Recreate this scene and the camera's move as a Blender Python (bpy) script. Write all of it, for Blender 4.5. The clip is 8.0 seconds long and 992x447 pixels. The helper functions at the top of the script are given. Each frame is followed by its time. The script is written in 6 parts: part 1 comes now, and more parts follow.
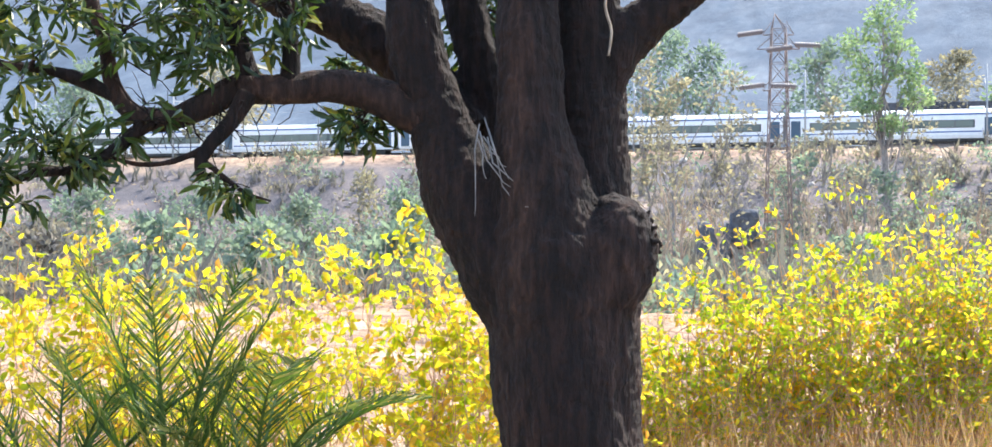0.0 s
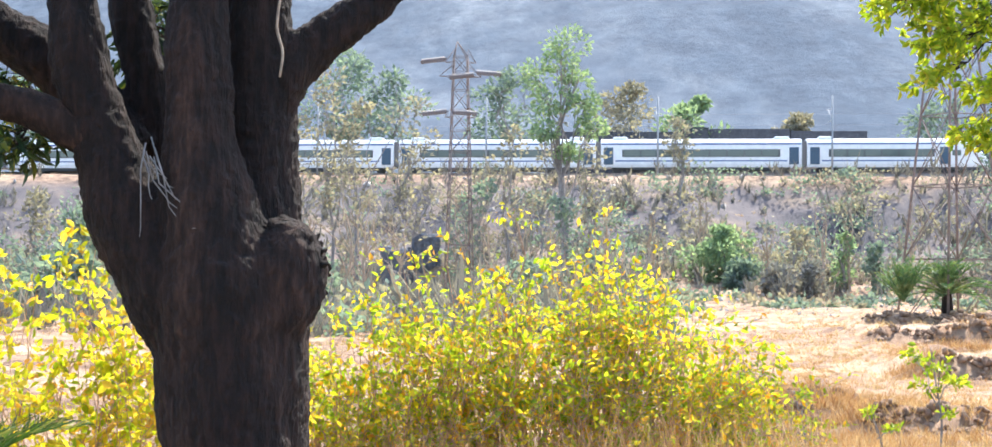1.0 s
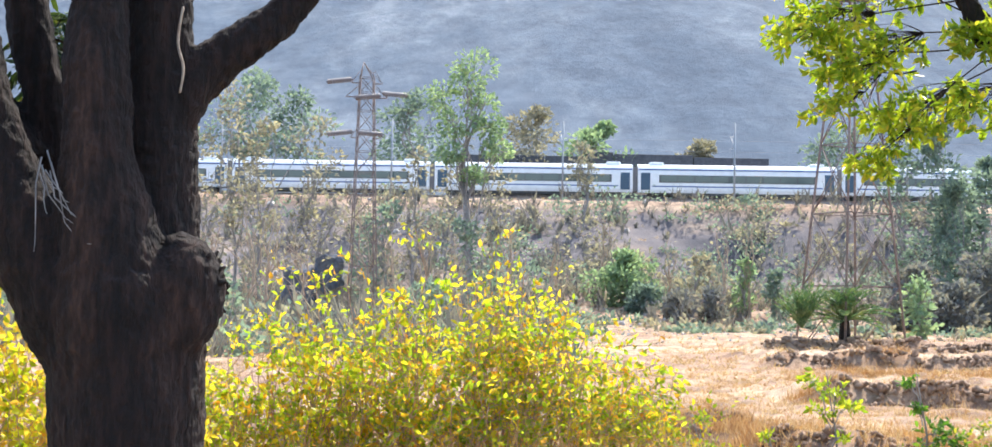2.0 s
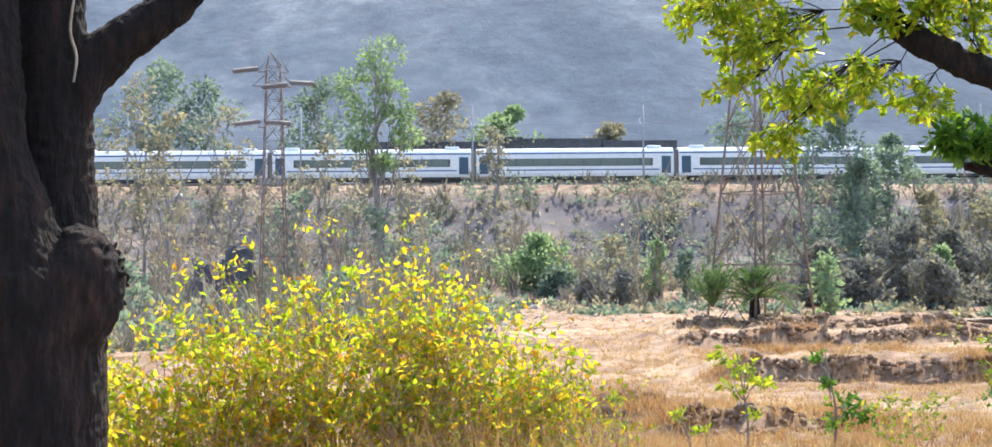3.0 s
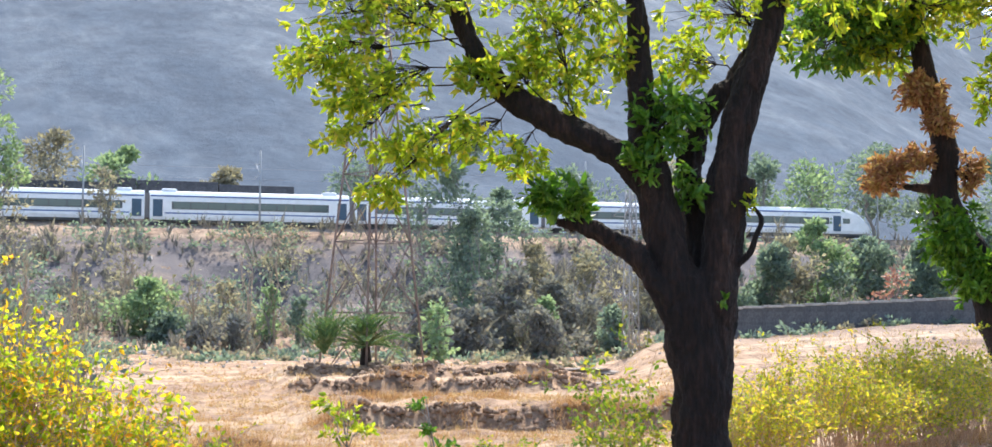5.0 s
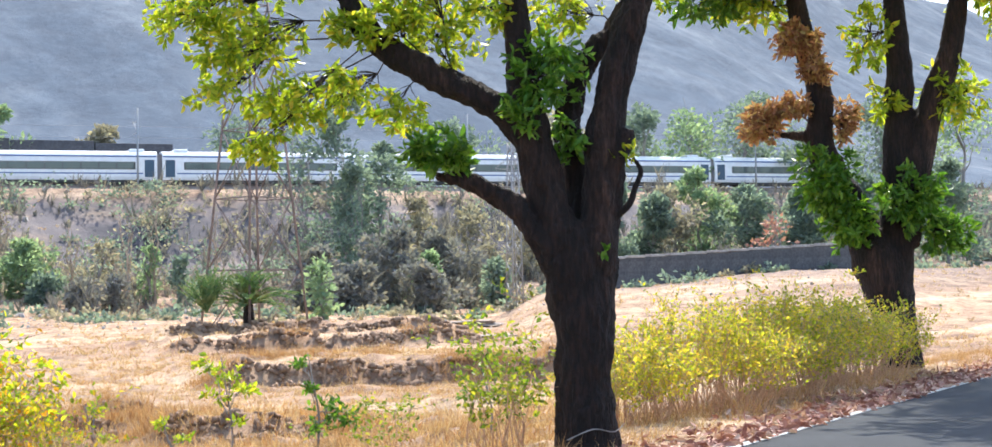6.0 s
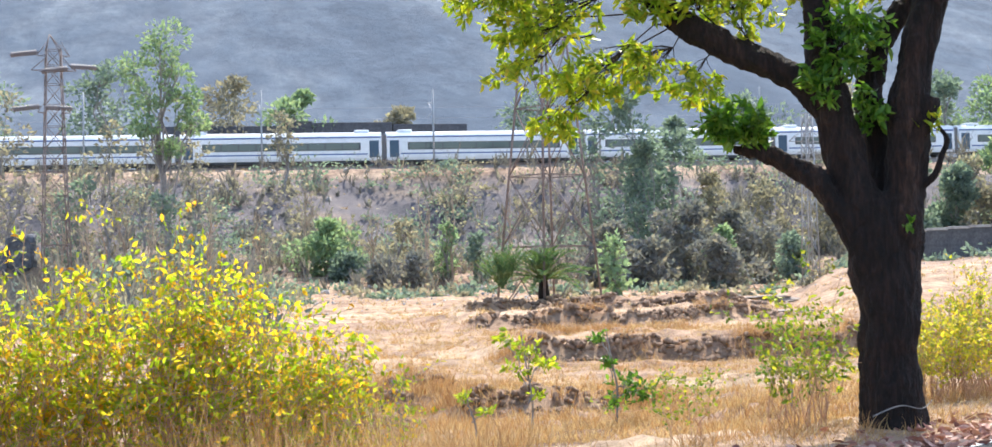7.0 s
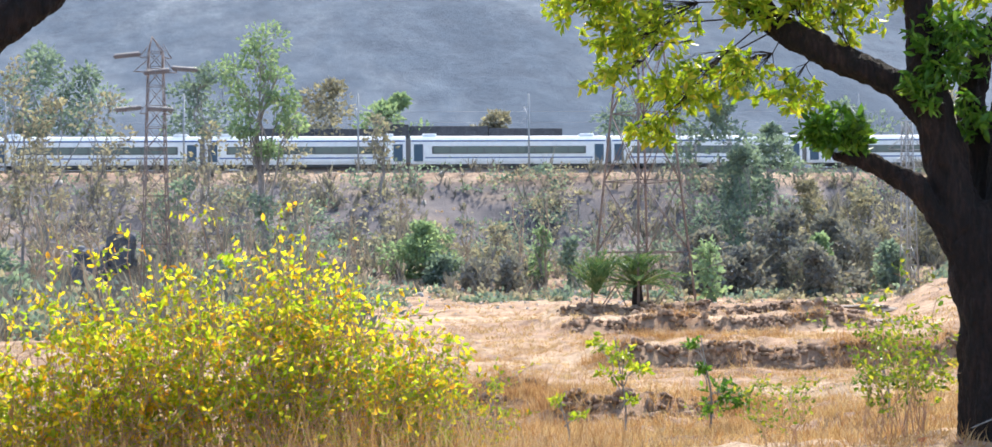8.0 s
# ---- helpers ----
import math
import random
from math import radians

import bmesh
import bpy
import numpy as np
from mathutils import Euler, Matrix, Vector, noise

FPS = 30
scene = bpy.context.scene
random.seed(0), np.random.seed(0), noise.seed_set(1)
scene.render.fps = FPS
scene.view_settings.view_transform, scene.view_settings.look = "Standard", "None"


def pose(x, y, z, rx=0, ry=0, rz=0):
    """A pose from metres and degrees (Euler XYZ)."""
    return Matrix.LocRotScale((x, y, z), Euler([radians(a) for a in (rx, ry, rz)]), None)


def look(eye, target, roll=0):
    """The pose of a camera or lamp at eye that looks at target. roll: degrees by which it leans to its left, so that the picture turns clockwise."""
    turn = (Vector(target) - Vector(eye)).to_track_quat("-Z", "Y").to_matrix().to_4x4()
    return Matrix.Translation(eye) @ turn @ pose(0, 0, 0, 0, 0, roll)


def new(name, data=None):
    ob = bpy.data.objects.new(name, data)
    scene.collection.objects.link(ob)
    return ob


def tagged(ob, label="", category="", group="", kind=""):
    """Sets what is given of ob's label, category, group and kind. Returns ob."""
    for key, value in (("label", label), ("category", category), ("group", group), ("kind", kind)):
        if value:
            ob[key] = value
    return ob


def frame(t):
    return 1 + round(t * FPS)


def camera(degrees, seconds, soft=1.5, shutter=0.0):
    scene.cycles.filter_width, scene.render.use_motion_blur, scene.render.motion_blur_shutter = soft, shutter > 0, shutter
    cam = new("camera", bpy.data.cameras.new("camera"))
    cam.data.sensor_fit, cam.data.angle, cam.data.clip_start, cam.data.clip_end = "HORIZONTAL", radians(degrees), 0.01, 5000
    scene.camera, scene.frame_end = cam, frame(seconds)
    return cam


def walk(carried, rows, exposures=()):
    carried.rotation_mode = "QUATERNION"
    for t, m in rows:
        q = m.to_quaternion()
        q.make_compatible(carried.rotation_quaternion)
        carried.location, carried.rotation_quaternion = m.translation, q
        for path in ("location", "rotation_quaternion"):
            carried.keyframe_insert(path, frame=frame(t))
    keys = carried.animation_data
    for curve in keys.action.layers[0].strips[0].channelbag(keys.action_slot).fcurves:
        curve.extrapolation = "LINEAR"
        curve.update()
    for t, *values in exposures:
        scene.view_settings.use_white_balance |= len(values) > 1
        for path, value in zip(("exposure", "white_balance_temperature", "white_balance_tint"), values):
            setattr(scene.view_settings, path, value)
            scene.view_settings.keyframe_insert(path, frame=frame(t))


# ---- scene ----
# ---- camera ----
cam = camera(34.21, 8.0)


def eye(x, y, z, yaw, pitch, lean):
    """Camera pose: place, heading to the right of +y, tilt up, lean of the picture."""
    a, b = radians(yaw), radians(pitch)
    way = Vector((math.sin(a) * math.cos(b), math.cos(a) * math.cos(b), math.sin(b)))
    return look((x, y, z), Vector((x, y, z)) + way * 10, lean)


walk(cam, [
    (0.0, eye(-0.080, -0.010, 1.606, -11.201, 1.181, 0.210)),
    (0.5, eye(-0.042, -0.013, 1.616, -5.754, 1.970, 0.789)),
    (1.0, eye(-0.005, 0.001, 1.603, 0.009, 2.086, 0.457)),
    (1.5, eye(0.004, -0.004, 1.601, 2.234, 2.847, 0.754)),
    (2.0, eye(0.018, -0.005, 1.593, 3.388, 2.926, 1.112)),
    (2.2, eye(0.029, 0.012, 1.597, 4.040, 2.534, 0.519)),
    (2.75, eye(0.051, 0.036, 1.588, 6.103, 2.480, -0.011)),
    (3.3, eye(0.073, 0.060, 1.578, 6.715, 2.395, -0.542)),
    (3.5, eye(0.055, 0.032, 1.586, 6.312, 1.982, -0.607)),
    (4.0, eye(0.094, 0.092, 1.585, 6.415, 2.391, -0.654)),
    (4.5, eye(0.106, -0.065, 1.582, 12.544, 3.933, -0.365)),
    (4.8, eye(0.123, -0.118, 1.583, 18.38, 4.36, 0.04)),
    (5.0, eye(0.137, -0.137, 1.583, 20.119, 4.115, 0.317)),
    (5.2, eye(0.155, -0.128, 1.573, 21.725, 3.837, 0.274)),
    (5.75, eye(0.195, -0.066, 1.589, 24.780, 2.685, -0.644)),
    (6.3, eye(0.235, -0.004, 1.605, 22.503, 2.208, -1.561)),
    (6.5, eye(0.220, -0.011, 1.605, 20.231, 2.420, -1.485)),
    (7.0, eye(0.154, -0.033, 1.593, 13.906, 1.773, -1.308)),
    (7.25, eye(0.134, -0.042, 1.587, 12.42, 1.24, -1.245)),
    (7.5, eye(0.120, -0.051, 1.582, 11.202, 0.896, -1.186)),
    (8.0, eye(0.122, -0.081, 1.582, 10.565, 1.985, -0.468)),
], exposures=[(0.0, 1.92), (0.5, 1.92), (1.0, 1.80), (2.0, 1.62), (3.5, 1.36), (4.5, 1.34), (6.5, 1.58), (7.0, 1.47), (8.0, 1.37)])

# ---- sky and sun: hazy forenoon, the sun ahead of the camera ----
SUN_AZ, SUN_EL = 30.0, 53.0
world = bpy.data.worlds.new("sky")
scene.world = world
world.use_nodes = True
wn = world.node_tree
sky = wn.nodes.new("ShaderNodeTexSky")
sky.sky_type = "NISHITA"
sky.sun_disc = False
sky.sun_elevation = radians(SUN_EL)
sky.sun_rotation = radians(SUN_AZ)
sky.dust_density = 1.2
wn.links.new(sky.outputs[0], wn.nodes["Background"].inputs[0])
wn.nodes["Background"].inputs[1].default_value = 0.15
sun_data = bpy.data.lights.new("sun", "SUN")
sun_data.energy = 3.0
sun_data.angle = radians(0.6)
sun_data.color = (1.0, 0.94, 0.84)
sun = new("sun", sun_data)
sa, se = radians(SUN_AZ), radians(SUN_EL)
sun.matrix_world = look((60 * math.sin(sa), 60 * math.cos(sa), 80), (0, 0, 80 - 60 * math.tan(se)))


# ---- materials ----
def nodes_of(name):
    m = bpy.data.materials.new(name)
    m.use_nodes = True
    nt = m.node_tree
    return m, nt, nt.nodes["Principled BSDF"], nt.nodes["Material Output"]


def noise_ramp(nt, scale, stops, detail=6.0, stretch=(1, 1, 1), coords="Object", rough=0.6):
    tc = nt.nodes.new("ShaderNodeTexCoord")
    mp = nt.nodes.new("ShaderNodeMapping")
    mp.inputs["Scale"].default_value = stretch
    nz = nt.nodes.new("ShaderNodeTexNoise")
    nz.inputs["Scale"].default_value = scale
    nz.inputs["Detail"].default_value = detail
    nz.inputs["Roughness"].default_value = rough
    rp = nt.nodes.new("ShaderNodeValToRGB")
    nt.links.new(tc.outputs[coords], mp.inputs[0])
    nt.links.new(mp.outputs[0], nz.inputs["Vector"])
    nt.links.new(nz.outputs["Fac"], rp.inputs[0])
    el = rp.color_ramp.elements
    while len(el) < len(stops):
        el.new(0.5)
    for e, (p, c) in zip(el, stops):
        e.position, e.color = p, (*c, 1)
    return nz, rp


def mix_col(nt, a, b, fac, mode="MIX"):
    mx = nt.nodes.new("ShaderNodeMix")
    mx.data_type, mx.blend_type = "RGBA", mode
    for value, sock in ((fac, mx.inputs[0]), (a, mx.inputs[6]), (b, mx.inputs[7])):
        if hasattr(value, "links"):
            nt.links.new(value, sock)
        else:
            sock.default_value = value
    return mx.outputs[2]


def bump(nt, bsdf, height, strength, dist):
    b = nt.nodes.new("ShaderNodeBump")
    b.inputs["Strength"].default_value = strength
    b.inputs["Distance"].default_value = dist
    nt.links.new(height, b.inputs["Height"])
    nt.links.new(b.outputs[0], bsdf.inputs["Normal"])


def surface(name, scale, stops, rough=0.9, fine=None, bump_d=0.02, stretch=(1, 1, 1), bump_s=0.6, metal=0.0, fine_stops=((0.3, 0.62), (0.7, 1.25))):
    """Two scales of noise in colour, and relief from the finer one."""
    m, nt, bsdf, out = nodes_of(name)
    nz, rp = noise_ramp(nt, scale, stops, stretch=stretch)
    nz2, rp2 = noise_ramp(nt, fine or scale * 9, [(q, (g, g, g)) for q, g in fine_stops], stretch=stretch)
    nt.links.new(mix_col(nt, rp.outputs[0], rp2.outputs[0], 1.0, "MULTIPLY"), bsdf.inputs["Base Color"])
    bsdf.inputs["Roughness"].default_value = rough
    bsdf.inputs["Metallic"].default_value = metal
    bump(nt, bsdf, nz2.outputs["Fac"], bump_s, bump_d)
    return m


def leafy(name, stops, through_light=0.45, rough=0.5, gain=1.0):
    """Thin leaves: each leaf its own tint, light shining through."""
    m, nt, bsdf, out = nodes_of(name)
    geo = nt.nodes.new("ShaderNodeNewGeometry")
    rp = nt.nodes.new("ShaderNodeValToRGB")
    nt.links.new(geo.outputs["Random Per Island"], rp.inputs[0])
    el = rp.color_ramp.elements
    while len(el) < len(stops):
        el.new(0.5)
    for e, (p, c) in zip(el, stops):
        e.position, e.color = p, (*c, 1)
    nz, rp2 = noise_ramp(nt, 18.0, [(0.3, (0.75, 0.75, 0.75)), (0.75, (1.15, 1.15, 1.1))], 3)
    col = mix_col(nt, rp.outputs[0], rp2.outputs[0], 1.0, "MULTIPLY")
    nt.links.new(col, bsdf.inputs["Base Color"])
    bsdf.inputs["Roughness"].default_value = rough
    tl = nt.nodes.new("ShaderNodeBsdfTranslucent")
    nt.links.new(mix_col(nt, col, (gain, gain, gain * 0.7, 1), 1.0, "MULTIPLY"), tl.inputs[0])
    mx = nt.nodes.new("ShaderNodeMixShader")
    mx.inputs[0].default_value = through_light
    nt.links.new(bsdf.outputs[0], mx.inputs[1])
    nt.links.new(tl.outputs[0], mx.inputs[2])
    nt.links.new(mx.outputs[0], out.inputs[0])
    return m


def plain(name, color, rough=0.5, metal=0.0, dirt=0.12):
    m, nt, bsdf, out = nodes_of(name)
    lo = tuple(c * (1 - dirt) for c in color)
    nz, rp = noise_ramp(nt, 1.3, [(0.35, lo), (0.65, color)])
    nt.links.new(rp.outputs[0], bsdf.inputs["Base Color"])
    bsdf.inputs["Roughness"].default_value = rough
    bsdf.inputs["Metallic"].default_value = metal
    return m


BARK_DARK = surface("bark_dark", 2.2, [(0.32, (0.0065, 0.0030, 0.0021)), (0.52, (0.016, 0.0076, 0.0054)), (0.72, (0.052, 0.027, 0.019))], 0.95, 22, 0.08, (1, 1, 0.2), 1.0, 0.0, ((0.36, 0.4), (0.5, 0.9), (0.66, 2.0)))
BARK_RED = surface("bark_reddish", 2.5, [(0.3, (0.018, 0.0085, 0.006)), (0.55, (0.036, 0.0175, 0.012)), (0.8, (0.08, 0.044, 0.032))], 0.95, 24, 0.08, (1, 1, 0.2), 1.0, 0.0, ((0.36, 0.4), (0.5, 0.9), (0.66, 2.0)))
BARK_GREY = surface("bark_grey", 1.5, [(0.3, (0.19, 0.175, 0.17)), (0.7, (0.34, 0.315, 0.30))], 0.95, 12, 0.05, (1, 1, 0.4))
TWIG_PALE = surface("dry_twig", 3.0, [(0.3, (0.30, 0.22, 0.16)), (0.7, (0.52, 0.42, 0.32))], 0.9, 30, 0.01)
STEM_RED = surface("dry_stem", 3.0, [(0.3, (0.40, 0.19, 0.11)), (0.7, (0.66, 0.42, 0.26))], 0.9, 30, 0.01)
STRAW = leafy("straw", [(0.0, (0.46, 0.28, 0.13)), (0.5, (0.68, 0.46, 0.24)), (1.0, (0.80, 0.60, 0.37))], 0.3, 0.8)
RUST_GRASS = leafy("rust_grass", [(0.0, (0.36, 0.18, 0.08)), (0.6, (0.56, 0.32, 0.155)), (1.0, (0.70, 0.48, 0.26))], 0.35, 0.8)
LEAF_MANGO = leafy("leaf_mango", [(0.0, (0.018, 0.045, 0.014)), (0.5, (0.042, 0.08, 0.02)), (0.88, (0.11, 0.16, 0.03)), (1.0, (0.44, 0.40, 0.06))], 0.38, 0.35)
LEAF_LIME = leafy("leaf_lime", [(0.0, (0.17, 0.29, 0.02)), (0.4, (0.33, 0.45, 0.03)), (0.85, (0.55, 0.60, 0.045)), (1.0, (0.68, 0.54, 0.06))], 0.62, 0.35, 1.12)
LEAF_GREEN = leafy("leaf_green", [(0.0, (0.06, 0.15, 0.018)), (0.6, (0.12, 0.28, 0.03)), (1.0, (0.26, 0.42, 0.05))], 0.55, 0.35)
LEAF_ORANGE = leafy("leaf_orange", [(0.0, (0.30, 0.13, 0.08)), (0.5, (0.46, 0.24, 0.12)), (1.0, (0.55, 0.40, 0.16))], 0.5, 0.5)
LEAF_YELLOW = leafy("leaf_yellow", [(0.0, (0.30, 0.43, 0.02)), (0.35, (0.60, 0.61, 0.03)), (0.7, (0.84, 0.70, 0.06)), (0.92, (0.86, 0.56, 0.08)), (1.0, (0.76, 0.36, 0.08))], 0.70, 0.4, 1.1)
LEAF_GREENYELLOW = leafy("leaf_greenyellow", [(0.0, (0.24, 0.38, 0.025)), (0.42, (0.46, 0.56, 0.035)), (0.64, (0.76, 0.66, 0.045)), (0.88, (0.90, 0.60, 0.05)), (1.0, (0.84, 0.38, 0.05))], 0.74, 0.4, 1.15)
LEAF_HEDGE = leafy("leaf_hedge", [(0.0, (0.20, 0.29, 0.03)), (0.35, (0.48, 0.50, 0.045)), (0.75, (0.76, 0.64, 0.07)), (1.0, (0.80, 0.52, 0.10))], 0.65, 0.45)
LEAF_PALM = leafy("leaf_palm", [(0.0, (0.045, 0.10, 0.015)), (0.6, (0.11, 0.185, 0.03)), (1.0, (0.34, 0.31, 0.09))], 0.4, 0.65)
# far foliage: haze over the distance is mixed into these pale leaf colours
LEAF_HAZE = leafy("leaf_haze", [(0.0, (0.17, 0.235, 0.225)), (0.6, (0.225, 0.305, 0.28)), (1.0, (0.31, 0.40, 0.33))], 0.55, 0.8)
LEAF_HAZE_PALE = leafy("leaf_haze_pale", [(0.0, (0.21, 0.32, 0.21)), (0.6, (0.30, 0.42, 0.27)), (1.0, (0.42, 0.53, 0.32))], 0.55, 0.8)
LEAF_HAZE_DRY = leafy("leaf_haze_dry", [(0.0, (0.25, 0.235, 0.205)), (0.6, (0.36, 0.335, 0.285)), (1.0, (0.50, 0.45, 0.34))], 0.5, 0.9)
LEAF_FALLEN = leafy("leaf_fallen", [(0.0, (0.22, 0.08, 0.06)), (0.5, (0.46, 0.22, 0.17)), (1.0, (0.66, 0.45, 0.36))], 0.15, 0.7)
LEAF_WEED = leafy("leaf_weed", [(0.0, (0.10, 0.20, 0.02)), (0.5, (0.26, 0.36, 0.035)), (1.0, (0.60, 0.54, 0.06))], 0.6, 0.4)
LEAF_FIELD_PALM = leafy("leaf_field_palm", [(0.0, (0.07, 0.15, 0.06)), (0.6, (0.13, 0.24, 0.09)), (1.0, (0.32, 0.33, 0.14))], 0.4, 0.5)
# bank brush and scrub: their blue-grey tint stands in for haze
BRUSH_HAZE = leafy("brush_haze", [(0.0, (0.19, 0.20, 0.215)), (0.7, (0.27, 0.272, 0.28)), (1.0, (0.36, 0.32, 0.28))], 0.4, 0.9)
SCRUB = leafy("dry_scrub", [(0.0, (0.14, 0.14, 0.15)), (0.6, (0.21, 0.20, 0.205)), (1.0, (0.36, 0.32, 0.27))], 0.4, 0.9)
BLOSSOM = leafy("red_blossom", [(0.0, (0.34, 0.15, 0.13)), (1.0, (0.50, 0.30, 0.25))], 0.4, 0.6)
WHITE_PAINT = plain("white_paint", (0.86, 0.885, 0.91), 0.3)
BLUE_PAINT = plain("blue_paint", (0.03, 0.10, 0.32), 0.35)
DARK_METAL = plain("dark_underframe", (0.06, 0.065, 0.07), 0.7)
DOOR_TEAL = plain("door_blue_grey", (0.04, 0.09, 0.15), 0.4)
BAND_DARK = plain("window_band_dark", (0.05, 0.06, 0.07), 0.35)
GREY_GANGWAY = plain("gangway_grey", (0.22, 0.21, 0.21), 0.8)
GALV = plain("galvanised_steel", (0.36, 0.36, 0.36), 0.55, 0.5)
RUSTY_STEEL = surface("rusty_steel", 0.6, [(0.3, (0.15, 0.115, 0.105)), (0.7, (0.27, 0.215, 0.20))], 0.8, 6.0, 0.01)
INSULATOR = plain("insulator_grey", (0.17, 0.15, 0.155), 0.6)
STEEL_POLE = plain("steel_pole", (0.33, 0.35, 0.37), 0.6)
WALL_DARK = surface("retaining_wall", 0.5, [(0.3, (0.055, 0.06, 0.075)), (0.7, (0.10, 0.105, 0.12))], 0.95, 3.0, 0.1)
WALL_STONE = surface("wall_stone", 0.8, [(0.3, (0.08, 0.08, 0.085)), (0.7, (0.15, 0.145, 0.15))], 0.95, 5.0, 0.1)
STONE_PALE = surface("stone_pale", 0.6, [(0.3, (0.33, 0.30, 0.28)), (0.7, (0.50, 0.46, 0.42))], 0.95, 4.0, 0.1)
# far stump: dark stone, lifted towards blue-grey to imitate haze
ROCK_DARK = surface("rock_dark", 0.7, [(0.3, (0.085, 0.095, 0.115)), (0.7, (0.15, 0.155, 0.175))], 0.95, 4.0, 0.2)
CLOD = surface("brown_earth", 1.2, [(0.3, (0.20, 0.125, 0.085)), (0.7, (0.36, 0.245, 0.165))], 0.97, 8.0, 0.06)
BALLAST = surface("ballast", 1.0, [(0.3, (0.22, 0.18, 0.15)), (0.7, (0.36, 0.30, 0.25))], 0.95, 9.0, 0.1)
RAIL_STEEL = plain("rail_steel", (0.25, 0.19, 0.16), 0.5, 0.6)
ASPHALT = surface("asphalt", 0.6, [(0.3, (0.026, 0.031, 0.038)), (0.7, (0.044, 0.05, 0.058))], 0.85, 90, 0.006)
ASPHALT.node_tree.nodes["Principled BSDF"].inputs["Specular IOR Level"].default_value = 0.15
LINE_PAINT = surface("line_paint", 3.0, [(0.3, (0.45, 0.45, 0.44)), (0.6, (0.72, 0.72, 0.70))], 0.7, 40, 0.003)
GLASS, gnt, gb, gout = nodes_of("tinted_glass")
gb.inputs["Base Color"].default_value = (0.09, 0.12, 0.12, 1)
gb.inputs["Roughness"].default_value = 0.08
gb.inputs["IOR"].default_value = 1.5


# ---- mesh helpers ----
def mesh_ob(name, verts, faces, material, parent=None, label="", smooth=False):
    me = bpy.data.meshes.new(name)
    me.from_pydata([tuple(v) for v in verts], [], [tuple(f) for f in faces])
    me.update()
    if smooth:
        me.shade_smooth()
    me.materials.append(material)
    ob = new(name, me)
    if parent is not None:
        ob.parent = parent
    if label:
        tagged(ob, label)
    return ob


def part(name, bm, material, parent, label=""):
    me = bpy.data.meshes.new(name)
    bm.normal_update()
    bm.to_mesh(me)
    bm.free()
    me.materials.append(material)
    ob = new(name, me)
    if parent is not None:
        ob.parent = parent
    return tagged(ob, label)


def box(bm, x0, x1, y0, y1, z0, z1, bevel=0.0):
    r = bmesh.ops.create_cube(bm, size=1.0, matrix=Matrix.Translation(((x0 + x1) / 2, (y0 + y1) / 2, (z0 + z1) / 2)) @ Matrix.Diagonal((x1 - x0, y1 - y0, z1 - z0, 1)))
    if bevel:
        es = list({e for v in r["verts"] for e in v.link_edges})
        bmesh.ops.bevel(bm, geom=es, offset=bevel, segments=2, affect="EDGES", profile=0.5)
    return bm


def empty(name, label, category, at=(0, 0, 0), group="", kind=""):
    ob = tagged(new(name), label, category, group, kind)
    ob.location = at
    return ob


class Geo:
    """Collects verts and faces for one mesh."""

    def __init__(self):
        self.v, self.f = [], []

    def tube(self, path, sides=8, rough=0.0, lumps=0.0, seed=0, cap=True):
        """A swept limb through (x, y, z, radius) points, smoothed, with an uneven skin."""
        p = np.array(path, float)
        n = len(p)
        if sides > 5 and n > 2:
            t = np.linspace(0, n - 1, (n - 1) * 5 + 1)
            i = np.clip(t.astype(int), 0, n - 2)
            u = (t - i)[:, None]
            a, b, c, d = p[np.clip(i - 1, 0, n - 1)], p[i], p[i + 1], p[np.clip(i + 2, 0, n - 1)]
            p = 0.5 * (2 * b + (c - a) * u + (2 * a - 5 * b + 4 * c - d) * u ** 2 + (3 * b - a - 3 * c + d) * u ** 3)
        pts, rad = p[:, :3], p[:, 3]
        tan = np.gradient(pts, axis=0)
        tan /= np.linalg.norm(tan, axis=1)[:, None] + 1e-9
        ref = Vector((0.31, 0.95, 0.1)) if abs(tan[0][1]) < 0.9 else Vector((1, 0, 0.1))
        base = len(self.v)
        for k in range(len(pts)):
            tv = Vector(tan[k])
            e1 = (ref - tv * ref.dot(tv)).normalized()
            ref = e1
            e2 = tv.cross(e1)
            for s in range(sides):
                w = 2 * math.pi * s / sides
                d = e1 * math.cos(w) + e2 * math.sin(w)
                r = rad[k]
                if rough or lumps:
                    q = Vector(pts[k]) + d * r
                    r *= 1 + lumps * noise.noise(q * 2.3 + Vector((seed, 0, 0)))
                    r += rough * (noise.noise(Vector((q.x * 9, q.y * 9, q.z * 3 + seed))) + 0.6 * noise.noise(Vector((q.x * 24, q.y * 24, q.z * 9))))
                self.v.append(tuple(Vector(pts[k]) + d * max(r, 0.002)))
        for k in range(len(pts) - 1):
            for s in range(sides):
                a, b = base + k * sides + s, base + k * sides + (s + 1) % sides
                self.f.append((a, b, b + sides, a + sides))
        if cap:
            self.f.append(tuple(base + (len(pts) - 1) * sides + s for s in range(sides)))
            self.f.append(tuple(base + s for s in reversed(range(sides))))
        return self

    def ob(self, name, material, parent=None, label="", smooth=True):
        return mesh_ob(name, self.v, self.f, material, parent, label, smooth)


def rebase(ob, at):
    """Moves a thing's origin to its foot, its parts staying where they are."""
    at = Vector(at)
    for o in ob.children:
        o.location = o.location - at
    ob.location = ob.location + at


